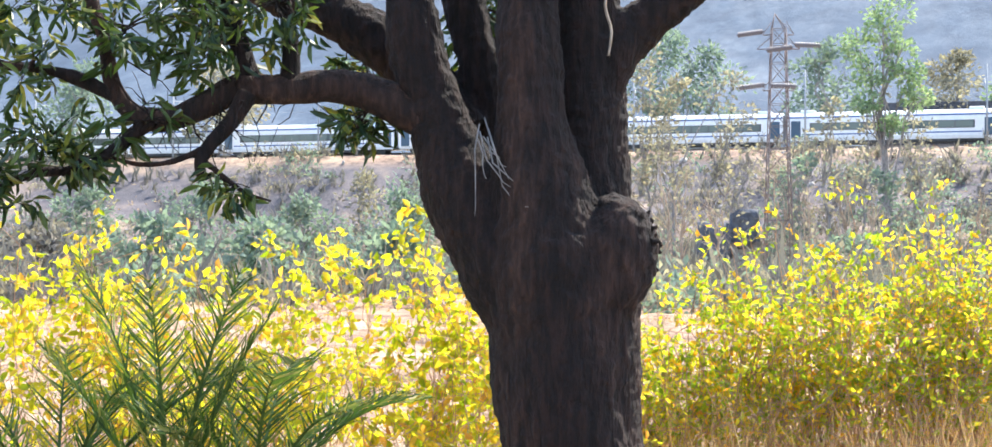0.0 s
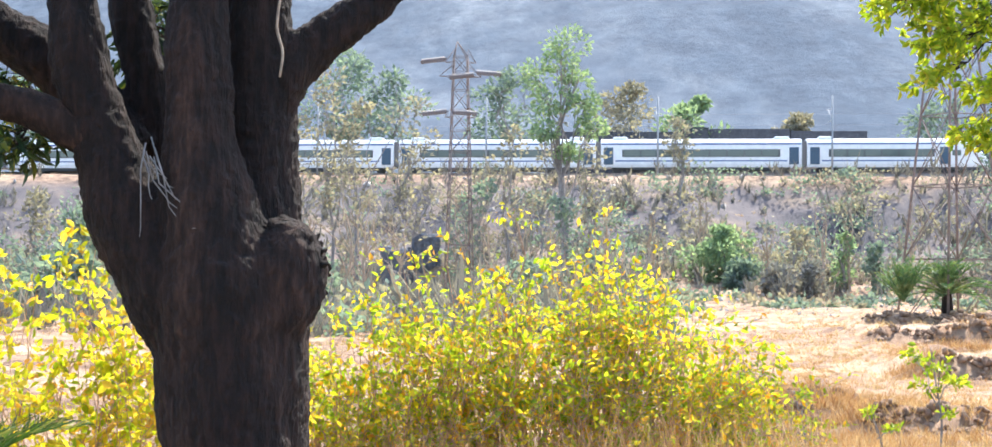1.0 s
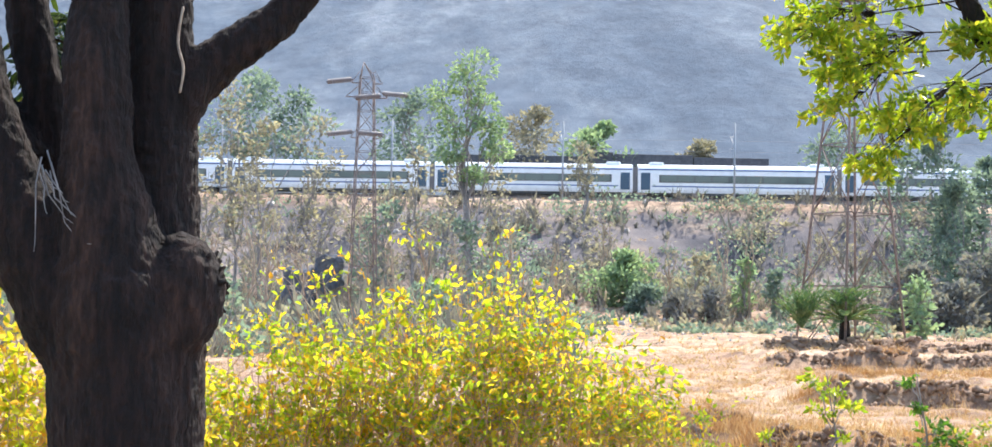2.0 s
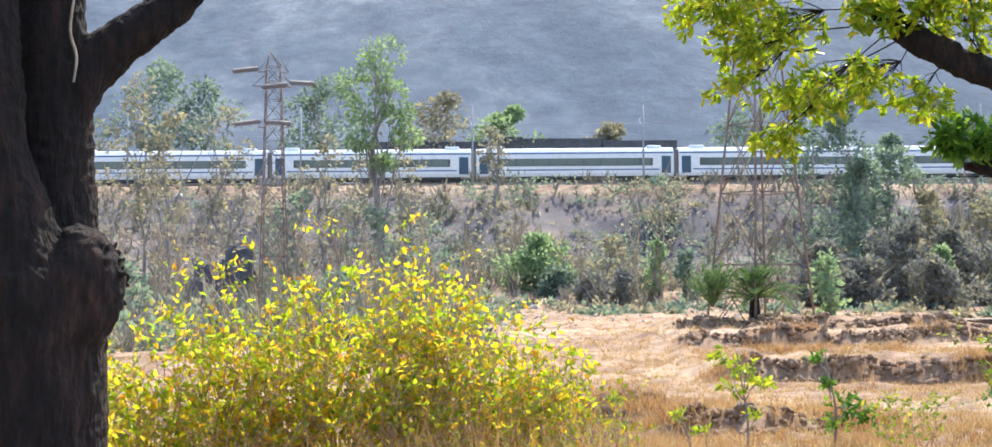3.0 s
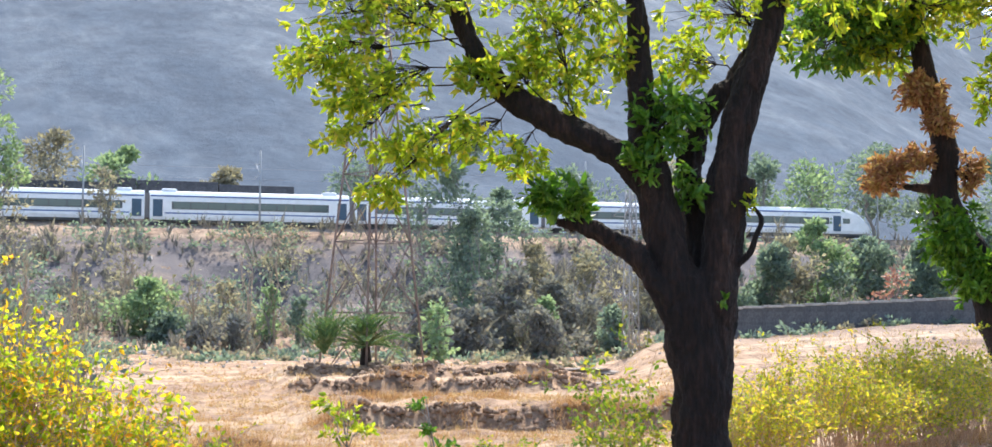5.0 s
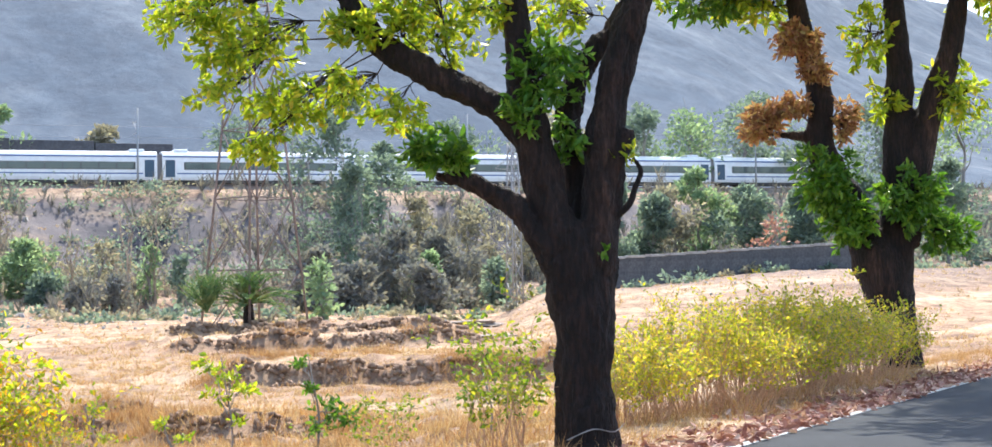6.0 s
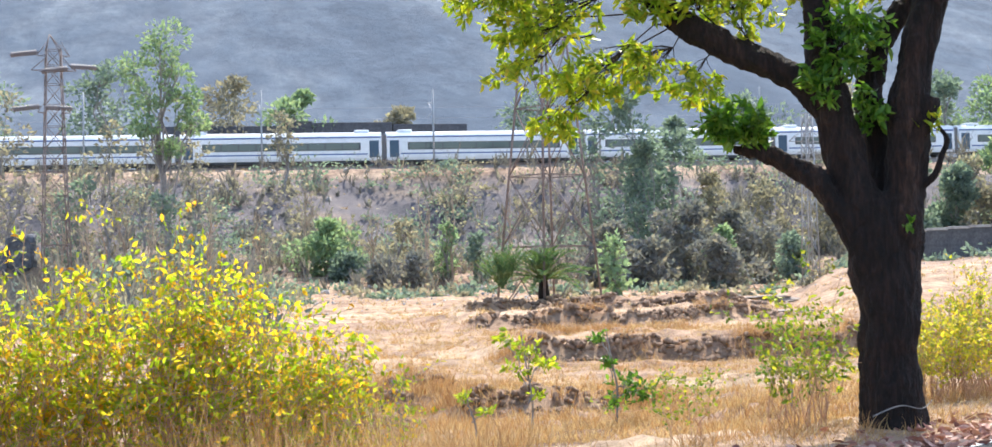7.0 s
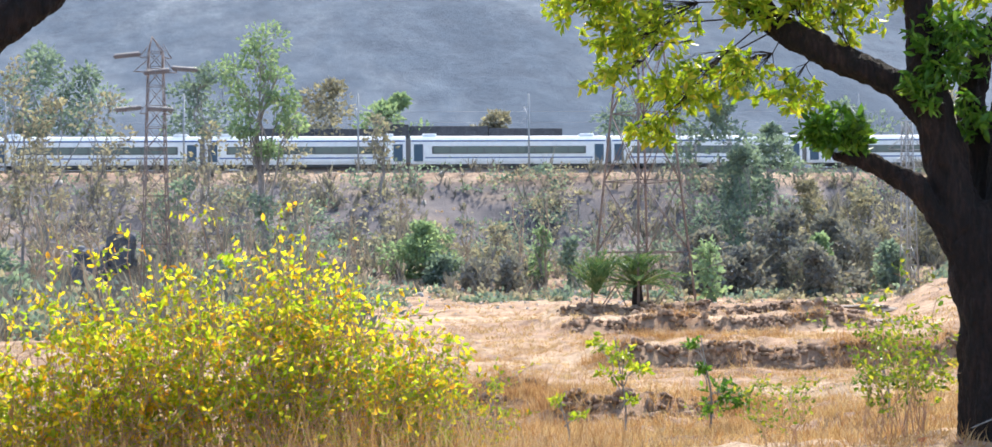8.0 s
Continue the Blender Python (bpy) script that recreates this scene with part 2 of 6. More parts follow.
LEAF = np.array([(0, 0, 0), (0.42, 0.32, 0.10), (0.40, 0.66, 0.08), (0, 1, -0.10), (-0.40, 0.66, 0.08), (-0.42, 0.32, 0.10), (0, 0.5, -0.03)], float)
LEAF_F = np.array([(0, 1, 6), (1, 2, 6), (2, 3, 6), (3, 4, 6), (4, 5, 6), (5, 0, 6)])
BLADE = np.array([(-0.5, 0, 0), (0.5, 0, 0), (0.3, 0.55, 0.06), (0, 1, -0.12), (-0.3, 0.55, 0.06)], float)
BLADE_F = np.array([(0, 1, 2), (0, 2, 4), (4, 2, 3)])
CLUMP = np.array([(0, 0, 0), (0.5, 0.45, 0.15), (0, 1, -0.1), (-0.5, 0.5, 0.12)], float)
CLUMP_F = np.array([(0, 1, 2), (0, 2, 3)])


def scatter(pos, way, length, width, rng, shape=LEAF, faces=LEAF_F):
    """Verts and faces of many leaves: each from its foot along its way."""
    pos, way = np.asarray(pos, float), np.asarray(way, float)
    n = len(pos)
    way = way / (np.linalg.norm(way, axis=1)[:, None] + 1e-9)
    side = np.cross(way, rng.normal(size=(n, 3)))
    side /= np.linalg.norm(side, axis=1)[:, None] + 1e-9
    up = np.cross(side, way)
    length = np.broadcast_to(np.asarray(length, float), (n,))[:, None, None]
    width = np.broadcast_to(np.asarray(width, float), (n,))[:, None, None]
    v = pos[:, None] + side[:, None] * shape[None, :, 0:1] * width + way[:, None] * shape[None, :, 1:2] * length + up[:, None] * shape[None, :, 2:3] * length
    f = faces[None] + (np.arange(n) * len(shape))[:, None, None]
    return v.reshape(-1, 3), f.reshape(-1, faces.shape[1])


def fast_mesh(name, v, f, material, parent=None, label=""):
    me = bpy.data.meshes.new(name)
    v, f = np.asarray(v, np.float32), np.asarray(f, np.int32)
    me.vertices.add(len(v))
    me.vertices.foreach_set("co", v.ravel())
    me.loops.add(f.size)
    me.loops.foreach_set("vertex_index", f.ravel())
    me.polygons.add(len(f))
    me.polygons.foreach_set("loop_start", np.arange(0, f.size, f.shape[1], dtype=np.int32))
    me.update(calc_edges=True)
    me.validate()
    me.materials.append(material)
    ob = new(name, me)
    if parent is not None:
        ob.parent = parent
    if label:
        tagged(ob, label)
    return ob


# ---- ground ----
TRACK_Y, TRACK_SLOPE, RAIL_Z, RAIL_GRADE = 192.0, -0.08, 14.55, 0.0035
EDGE_N, EDGE_D = Vector((-0.617, 0.787)), 5.35          # field edge of the road
ROAD_T = Vector((0.787, 0.617))


def road_xy(along, off):
    """A place by its way along the road and its distance from the road's field edge."""
    return ROAD_T.x * along + EDGE_N.x * (EDGE_D + off), ROAD_T.y * along + EDGE_N.y * (EDGE_D + off)


PROF_U = np.array([-400, 6, 14, 24, 45, 66, 86, 112, 134, 150, 164, 174, 183, 186, 203, 210, 400, 4000], float)
PROF_Z = np.array([0, 0, -0.75, -1.0, -0.95, -0.65, -0.40, -0.15, 0.2, 2.2, 5.6, 9.8, 13.7, 13.9, 14.1, 16.0, 40, 60], float)


def ground_z(x, y):
    x, y = np.asarray(x, float), np.asarray(y, float)
    u = y - TRACK_SLOPE * x
    wind = 3.0 * np.sin(x * 0.13) + 2.2 * np.sin(x * 0.31 + 1.0) + 4.0 * np.sin(x * 0.05 + 2.0)
    z = np.interp(u + wind * np.clip((u - 100) / 20, 0, 1) * np.clip((180 - u) / 15, 0, 1), PROF_U, PROF_Z)
    off = EDGE_N.x * x + EDGE_N.y * y - EDGE_D
    near = np.interp(off, [-14, -0.1, 0.3, 1.8, 5.0, 12.0], [0, 0, -0.05, 0.0, -0.45, -0.9])
    k = np.clip((off - 6) / 14, 0, 1)
    z = np.where(off < 20, near * (1 - k) + z * k, z)
    # the field climbs to the right
    a, b = np.clip((x - 0.43 * u) / 4.5, 0, 1), np.clip((u - 55) / 45, 0, 1)
    c = np.clip((x - 0.43 * u - 5) / 20, 0, 1)
    rise = (1.5 * a * a * (3 - 2 * a) + 1.5 * c * c * (3 - 2 * c)) * b * b * (3 - 2 * b) * np.clip((175 - u) / 30, 0, 1)
    return z + rise


def edge_u(x, row, u0):
    """The winding line of a terrace edge."""
    return u0 + 1.5 * noise.noise(Vector((x * 0.2, row * 3.1, 0))) + 0.5 * noise.noise(Vector((x * 0.9, row * 1.7, 5)))


def bund(x, u):
    """Field terraces: a broken earth face towards the road, a level top falling away behind it."""
    z = 0.0
    for row, u0, w, h, x0, x1 in BUNDS:
        d = u - edge_u(x, row, u0)
        e = min(1.0, max(0.0, (x - x0) / 1.2)) * min(1.0, max(0.0, (x1 - x) / 2.5))
        if e == 0.0 or d > 3 * w or d < -3:
            continue
        h2 = h * max(0.35, 0.9 + 0.4 * noise.noise(Vector((x * 0.33, row * 2.0, 1))) + 0.35 * noise.noise(Vector((x * 1.3, u * 0.9, 4))))
        z += e * h2 * (math.exp(-(d / w) ** 2) if d > 0 else math.exp(-(d / 0.22) ** 2))
    return z


BUNDS = [(0, 28.5, 3.6, 0.55, 5.6, 10.5), (1, 45.0, 7.0, 0.72, 11.0, 26), (2, 66.0, 8.0, 0.65, 14.5, 30), (3, 31.0, 1.6, 0.5, 3.4, 7.0),
         (4, 35.5, 2.4, 0.4, 5.0, 9.0), (5, 84.0, 7.0, 0.6, 18, 36), (6, 56.0, 4.0, 0.25, 13, 22), (7, 25.5, 1.2, 0.4, 2.5, 6.0), (8, 76.0, 3.0, 0.4, 20, 32)]


def rough_z(x, y):
    """Ground with its unevenness: terraces in the field, gullies on the bank."""
    z = float(ground_z(x, y))
    off = EDGE_N.x * x + EDGE_N.y * y - EDGE_D
    u = y - TRACK_SLOPE * x
    if off > 0.2:
        k = min(1, (off - 0.2) / 4)
        z += k * (0.13 * noise.noise(Vector((x * 0.42, y * 0.36, 9))) + 0.17 * noise.noise(Vector((x * 0.7, y * 0.6, 0))) + 0.09 * noise.noise(Vector((x * 2.1, y * 1.6, 3))))
        if 24 < u < 100 and 0 < x < 60:
            z += bund(x, u)
        if 30 < u < 140:
            z += 0.16 * noise.noise(Vector((x * 0.09, y * 0.22, 7))) * min(1, (u - 30) / 15)
        if 134 < u < 184:
            w = min(1, (u - 134) / 10) * min(1, (184 - u) / 6)
            z += w * (1.1 * noise.noise(Vector((x * 0.06, y * 0.05, 1))) + 0.5 * noise.noise(Vector((x * 0.22, y * 0.18, 2))))
    return z


def ground_material():
    m, nt, bsdf, out = nodes_of("dry_ground")
    nz, rp = noise_ramp(nt, 0.10, [(0.34, (0.23, 0.138, 0.09)), (0.5, (0.385, 0.255, 0.165)), (0.66, (0.53, 0.40, 0.275))], 9, (0.45, 1.7, 1), rough=0.68)
    nz2, rp2 = noise_ramp(nt, 0.9, [(0.36, (0.46, 0.40, 0.36)), (0.5, (0.95, 0.93, 0.9)), (0.64, (1.3, 1.3, 1.28))], 10, rough=0.72)
    col = mix_col(nt, rp.outputs[0], rp2.outputs[0], 1.0, "MULTIPLY")
    # greyer, stonier soil on the railway bank
    nz3, rp3 = noise_ramp(nt, 0.11, [(0.40, (0.085, 0.08, 0.090)), (0.53, (0.145, 0.127, 0.13)), (0.66, (0.30, 0.225, 0.17))], 10)
    geo = nt.nodes.new("ShaderNodeNewGeometry")
    sep = nt.nodes.new("ShaderNodeSeparateXYZ")
    nt.links.new(geo.outputs["Position"], sep.inputs[0])
    mr = nt.nodes.new("ShaderNodeMapRange")
    mr.inputs[1].default_value, mr.inputs[2].default_value = 0.6, 5.0
    nt.links.new(sep.outputs[2], mr.inputs[0])
    mr2 = nt.nodes.new("ShaderNodeMapRange")
    mr2.inputs[1].default_value, mr2.inputs[2].default_value = 11.8, 13.0
    mr2.inputs[3].default_value, mr2.inputs[4].default_value = 1.0, 0.25
    nt.links.new(sep.outputs[2], mr2.inputs[0])
    mul = nt.nodes.new("ShaderNodeMath")
    mul.operation = "MULTIPLY"
    nt.links.new(mr.outputs[0], mul.inputs[0])
    nt.links.new(mr2.outputs[0], mul.inputs[1])
    col = mix_col(nt, col, rp3.outputs[0], mul.outputs[0])
    nt.links.new(col, bsdf.inputs["Base Color"])
    bsdf.inputs["Roughness"].default_value = 0.97
    bump(nt, bsdf, nz2.outputs["Fac"], 0.9, 0.30)
    return m


def axis(stops):
    out = []
    for (a, b, step) in stops:
        out += list(np.arange(a, b, step))
    return np.array(out + [stops[-1][1]])


def build_ground():
    xs = axis([(-3000, -400, 400), (-400, -120, 20), (-120, -30, 2.0), (-30, 4, 0.8), (4, 30, 0.4), (30, 50, 0.7), (50, 140, 1.6), (140, 400, 20), (400, 3000, 400)])
    ys = axis([(-2000, -40, 200), (-40, 4, 4), (4, 24, 0.45), (24, 60, 0.28), (60, 90, 0.6), (90, 212, 1.4), (212, 400, 30), (400, 4000, 400)])
    v = [(x, y, rough_z(x, y)) for y in ys for x in xs]
    nx = len(xs)
    i, j = np.meshgrid(np.arange(nx - 1), np.arange(len(ys) - 1))
    a = (j * nx + i).ravel()
    f = np.stack([a, a + 1, a + nx + 1, a + nx], 1)
    ob = fast_mesh("ground", v, f, ground_material())
    ob.data.shade_smooth()
    tagged(ob, "dry straw-coloured field rising to a grey scrubby railway bank", "ground", kind="structure")


def strip(name, off0, off1, z, a0, a1, material, n=80, thick=0.12):
    v, f = [], []
    for k in range(n + 1):
        al = a0 + (a1 - a0) * k / n
        for off in (off0, off1):
            x, y = road_xy(al, off)
            v.append((x, y, z))
            v.append((x, y, z - thick))
    for k in range(n):
        b = 4 * k
        f += [(b, b + 2, b + 6, b + 4), (b + 2, b + 3, b + 7, b + 6), (b + 1, b + 5, b + 7, b + 3), (b, b + 4, b + 5, b + 1)]
    f += [(0, 1, 3, 2), (4 * n, 4 * n + 2, 4 * n + 3, 4 * n + 1)]
    return mesh_ob(name, v, f, material)


def build_road():
    road = strip("road", 0.0, -6.6, 0.05, -150, 300, ASPHALT, 90, 0.3)
    tagged(road, "grey asphalt country road dappled with tree shade", "road", kind="structure")
    line = strip("edge_line", -0.14, -0.25, 0.056, -150, 300, LINE_PAINT, 200, 0.02)
    tagged(line, "worn white painted edge line", "road marking", kind="structure")


def hill_z(x, y):
    crest = float(np.interp(math.degrees(math.atan2(x, y)), [-60, -30, -10, 10, 26, 32, 37, 43, 60], [150, 170, 200, 220, 225, 200, 150, 120, 100]))
    u = y + 0.08 * x
    k = min(1.0, max(0.0, (u - 206) / 440))
    z = 15.5 + (crest - 15) * (0.25 * k + 0.75 * k ** 1.25)
    z += k ** 0.5 * (22 * noise.noise(Vector((x * 0.006, y * 0.002, 4))) + 7 * noise.noise(Vector((x * 0.02, y * 0.006, 1))) + 2.2 * noise.noise(Vector((x * 0.05, y * 0.03, 2))) + 0.9 * noise.noise(Vector((x * 0.13, y * 0.1, 5))))
    st = 9.0
    z += 0.04 * (round(z / st) * st - z) * min(1, k * 4)
    if u > 646:
        z -= (u - 646) * 0.25
    return z


def hill_material():
    m, nt, bsdf, out = nodes_of("hill_rock_haze")
    # the blue-grey of distance haze is put into the rock colours
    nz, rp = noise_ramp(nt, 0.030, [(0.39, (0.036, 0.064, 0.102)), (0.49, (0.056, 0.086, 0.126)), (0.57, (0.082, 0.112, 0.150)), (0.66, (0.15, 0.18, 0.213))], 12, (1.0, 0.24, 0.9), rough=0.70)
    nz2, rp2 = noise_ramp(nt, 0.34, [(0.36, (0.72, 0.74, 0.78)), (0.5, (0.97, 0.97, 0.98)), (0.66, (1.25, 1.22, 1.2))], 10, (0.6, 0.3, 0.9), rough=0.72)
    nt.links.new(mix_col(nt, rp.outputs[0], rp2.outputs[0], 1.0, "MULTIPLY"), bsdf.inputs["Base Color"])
    bsdf.inputs["Roughness"].default_value = 1.0
    bump(nt, bsdf, nz2.outputs["Fac"], 0.5, 1.2)
    return m


def build_hill():
    xs = axis([(-900, -200, 14), (-200, 260, 4.0), (260, 1100, 16)])
    us = axis([(205, 420, 4.5), (420, 660, 8), (660, 900, 40)])
    v = []
    for u in us:
        for x in xs:
            y = u - 0.08 * x
            v.append((x, y, hill_z(x, y)))
    nx = len(xs)
    i, j = np.meshgrid(np.arange(nx - 1), np.arange(len(us) - 1))
    a = (j * nx + i).ravel()
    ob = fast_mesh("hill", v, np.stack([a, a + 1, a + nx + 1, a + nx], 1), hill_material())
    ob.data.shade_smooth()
    tagged(ob, "tall rocky hillside with dry scrub, coloured blue-grey for haze", "hill", kind="structure")


build_ground()
build_road()
build_hill()


# ---- railway ----
def track_pt(x, off=0.0, dz=0.0):
    """A place on the track at x, off metres beyond its middle."""
    return Vector((x, TRACK_Y + TRACK_SLOPE * x + off, RAIL_Z + RAIL_GRADE * x + dz))


TRACK_TURN = math.degrees(math.atan(TRACK_SLOPE))


def track_prism(name, x0, x1, prof, material, n=40):
    v, f = [], []
    m = len(prof)
    for k in range(n + 1):
        x = x0 + (x1 - x0) * k / n
        for off, dz in prof:
            v.append(track_pt(x, off, dz))
    for k in range(n):
        for s in range(m):
            a, b = k * m + s, k * m + (s + 1) % m
            f.append((a, a + m, b + m, b))
    f += [tuple(range(m)), tuple(n * m + s for s in reversed(range(m)))]
    return mesh_ob(name, v, f, material)


def build_track():
    bed = track_prism("trackbed", -420, 420, [(-3.6, -1.6), (-2.0, -0.25), (6.2, -0.25), (8.0, -1.6)], BALLAST)
    tagged(bed, "stone ballast bed of a double railway line", "trackbed", kind="structure")
    for off in (-0.8, 0.8, 3.9, 5.5):
        rail = track_prism("rail", -420, 420, [(off - 0.05, -0.25), (off - 0.04, 0.0), (off + 0.04, 0.0), (off + 0.05, -0.25)], RAIL_STEEL)
        tagged(rail, "brown steel rail on the ballast bed", "rail", kind="structure")


def side_prof(y_half):
    return [(-y_half * 0.93, 0.62), (-y_half, 1.0), (-y_half, 2.9), (-y_half * 0.95, 3.45), (-y_half * 0.72, 3.86), (-y_half * 0.3, 4.03),
            (y_half * 0.3, 4.03), (y_half * 0.72, 3.86), (y_half * 0.95, 3.45), (y_half, 2.9), (y_half, 1.0), (y_half * 0.93, 0.62)]


def loft(secs):
    bm = bmesh.new()
    rows = [[bm.verts.new((x, y, z)) for y, z in prof] for x, prof in secs]
    m = len(rows[0])
    for a, b in zip(rows, rows[1:]):
        for s in range(m):
            bm.faces.new((a[s], a[(s + 1) % m], b[(s + 1) % m], b[s]))
    bm.faces.new(list(reversed(rows[0])))
    bm.faces.new(rows[-1])
    bmesh.ops.recalc_face_normals(bm, faces=bm.faces)
    return bm


def coach_panel(x0, x1, z0, z1, y, t=0.03, bevel=0.0, sides=(-1, 1)):
    bm = bmesh.new()
    for s in sides:
        box(bm, x0, x1, *sorted((s * y, s * (y + t))), z0, z1, bevel)
    return bm


def build_coach(train, x0, nose=0):
    """One coach from x0 to x0 + 23.4 along the train; nose: +1 or -1 for a driving car with its cab at that end."""
    L, W = 23.4, 1.6
    if nose:
        secs = []
        for d, hs, ws in [(0, 1, 1), (15.6, 1, 1), (17.0, 0.985, 0.99), (18.2, 0.92, 0.96), (19.2, 0.78, 0.90), (20.0, 0.58, 0.80), (20.6, 0.40, 0.66), (20.9, 0.26, 0.5)]:
            x = d if nose > 0 else L - d
            secs.append((x, [(y * ws, 0.62 + (z - 0.62) * hs) for y, z in side_prof(W)]))
    else:
        secs = [(0, side_prof(W)), (L, side_prof(W))]
    body = part("coach", loft(secs), WHITE_PAINT, train, "white coach with blue lines")
    body.location = (x0, 0, 0)
    lo, hi = (2.5, L - 2.5)
    d0, d1 = ([0.35], []) if nose > 0 else ([], [L - 1.45]) if nose < 0 else ([0.35], [L - 1.45])
    if nose > 0:
        hi = 14.6
    if nose < 0:
        lo = L - 14.6
    a, b = (0.1, 16.2) if nose > 0 else (L - 16.2, L - 0.1) if nose < 0 else (0.1, L - 0.1)
    part("upper_stripe", coach_panel(a, b, 3.28, 3.44, 1.545, 0.05), BLUE_PAINT, body)
    part("lower_stripe", coach_panel(a + 1.6, b - 1.6, 1.30, 1.44, W + 0.004, 0.012), BLUE_PAINT, body)
    part("window_band", coach_panel(lo, hi, 1.82, 2.72, W + 0.004, 0.02, 0.0), BAND_DARK, body)
    n = int((hi - lo) / 2.0)
    w = (hi - lo - 0.3) / n
    for k in range(n):
        for s in (-1, 1):
            part("window", coach_panel(lo + 0.15 + k * w + 0.07, lo + 0.15 + (k + 1) * w - 0.07, 1.92, 2.64, W + 0.026, 0.012, 0.0, (s,)), GLASS, body)
    for x in d0 + d1 + ([15.2] if nose > 0 else [L - 16.2] if nose < 0 else []):
        for s in (-1, 1):
            part("door", coach_panel(x, x + 1.1, 0.95, 2.95, W + 0.004, 0.03, 0.0, (s,)), DOOR_TEAL, body)
    for x in ((1.4, L - 3.1) if not nose else (1.4,) if nose > 0 else (L - 3.1,)):
        part("roof_unit", box(bmesh.new(), x, x + 1.7, -0.9, 0.9, 3.9, 4.3, 0.12), WHITE_PAINT, body)
    part("underframe", box(bmesh.new(), 3.6, L - 3.6, -1.35, 1.35, 0.28, 0.66, 0.05), DARK_METAL, body)
    for x in (3.0, L - 3.0) if not nose else (3.0, L - 6.5) if nose > 0 else (6.5, L - 3.0):
        bm = bmesh.new()
        box(bm, x - 1.7, x + 1.7, -1.15, -0.9, 0.35, 0.62, 0.03)
        box(bm, x - 1.7, x + 1.7, 0.9, 1.15, 0.35, 0.62, 0.03)
        for dx in (-1.25, 1.25):
            for s in (-0.8, 0.8):
                bmesh.ops.create_cone(bm, cap_ends=True, segments=16, radius1=0.46, radius2=0.46, depth=0.14,
                                      matrix=Matrix.Translation((x + dx, s, 0.46)) @ Matrix.Rotation(math.pi / 2, 4, "X"))
        part("bogie", bm, DARK_METAL, body)
    if nose > 0:
        glass = loft([(18.35, [(-1.1, 2.95), (-0.9, 3.45), (0.9, 3.45), (1.1, 2.95)]), (19.75, [(-0.95, 2.3), (-0.7, 2.72), (0.7, 2.72), (0.95, 2.3)])])
        part("windscreen", glass, GLASS, body, "dark sloping windscreen")
        for s in (-1, 1):
            part("cab_window", coach_panel(16.6, 17.6, 1.95, 2.6, W - 0.01, 0.03, 0.0, (s,)), GLASS, body)
    if not (nose > 0):
        part("gangway", box(bmesh.new(), L, L + 0.6, -1.2, 1.2, 0.8, 3.7), GREY_GANGWAY, body)
    return body


def build_train():
    train = empty("train", "white and blue electric passenger train running along the bank", "train")
    for k in range(9):
        build_coach(train, -23.4 - 24.0 * k, 1 if k == 0 else -1 if k == 8 else 0)
    return train


build_track()
train = build_train()
NOSE_X, TRAIN_SPEED = 44.2, 15.5


# ---- trees beside the road ----
def limb(tree, name, path, material, sides=18, rough=0.012, lumps=0.10, seed=0):
    return Geo().tube(path, sides, rough, lumps, seed).ob(name, material, tree)


def fused(tree, name, paths, material, voxel, rough=0.016, lumps=0.1, label=""):
    """Trunk and main limbs grown into one another."""
    g = Geo()
    for k, (p, sides) in enumerate(paths):
        g.tube(p, sides, rough, lumps, 7 * k + 3)
    ob = g.ob(name, material, tree, label)
    rm = ob.modifiers.new("grown", "REMESH")
    rm.mode, rm.voxel_size, rm.use_smooth_shade = "VOXEL", voxel, True
    sm = ob.modifiers.new("eased", "SMOOTH")
    sm.factor, sm.iterations = 0.5, 3
    tex = bpy.data.textures.new("bark_relief", "CLOUDS")
    tex.noise_scale, tex.noise_depth = 0.05, 3
    dp = ob.modifiers.new("relief", "DISPLACE")
    dp.texture, dp.strength, dp.mid_level, dp.texture_coords = tex, 0.035, 0.5, "LOCAL"
    return ob


def bezier(a, b, sag, rng, n=5):
    """Points of a crooked twig from a to b."""
    a, b = np.array(a, float), np.array(b, float)
    t = np.linspace(0, 1, n)[:, None]
    d = np.linalg.norm(b - a)
    return a + (b - a) * t + np.array([0, 0, 1.0]) * (sag * d * 4 * t * (1 - t)) + rng.normal(size=(n, 3)) * 0.05 * d * (4 * t * (1 - t))


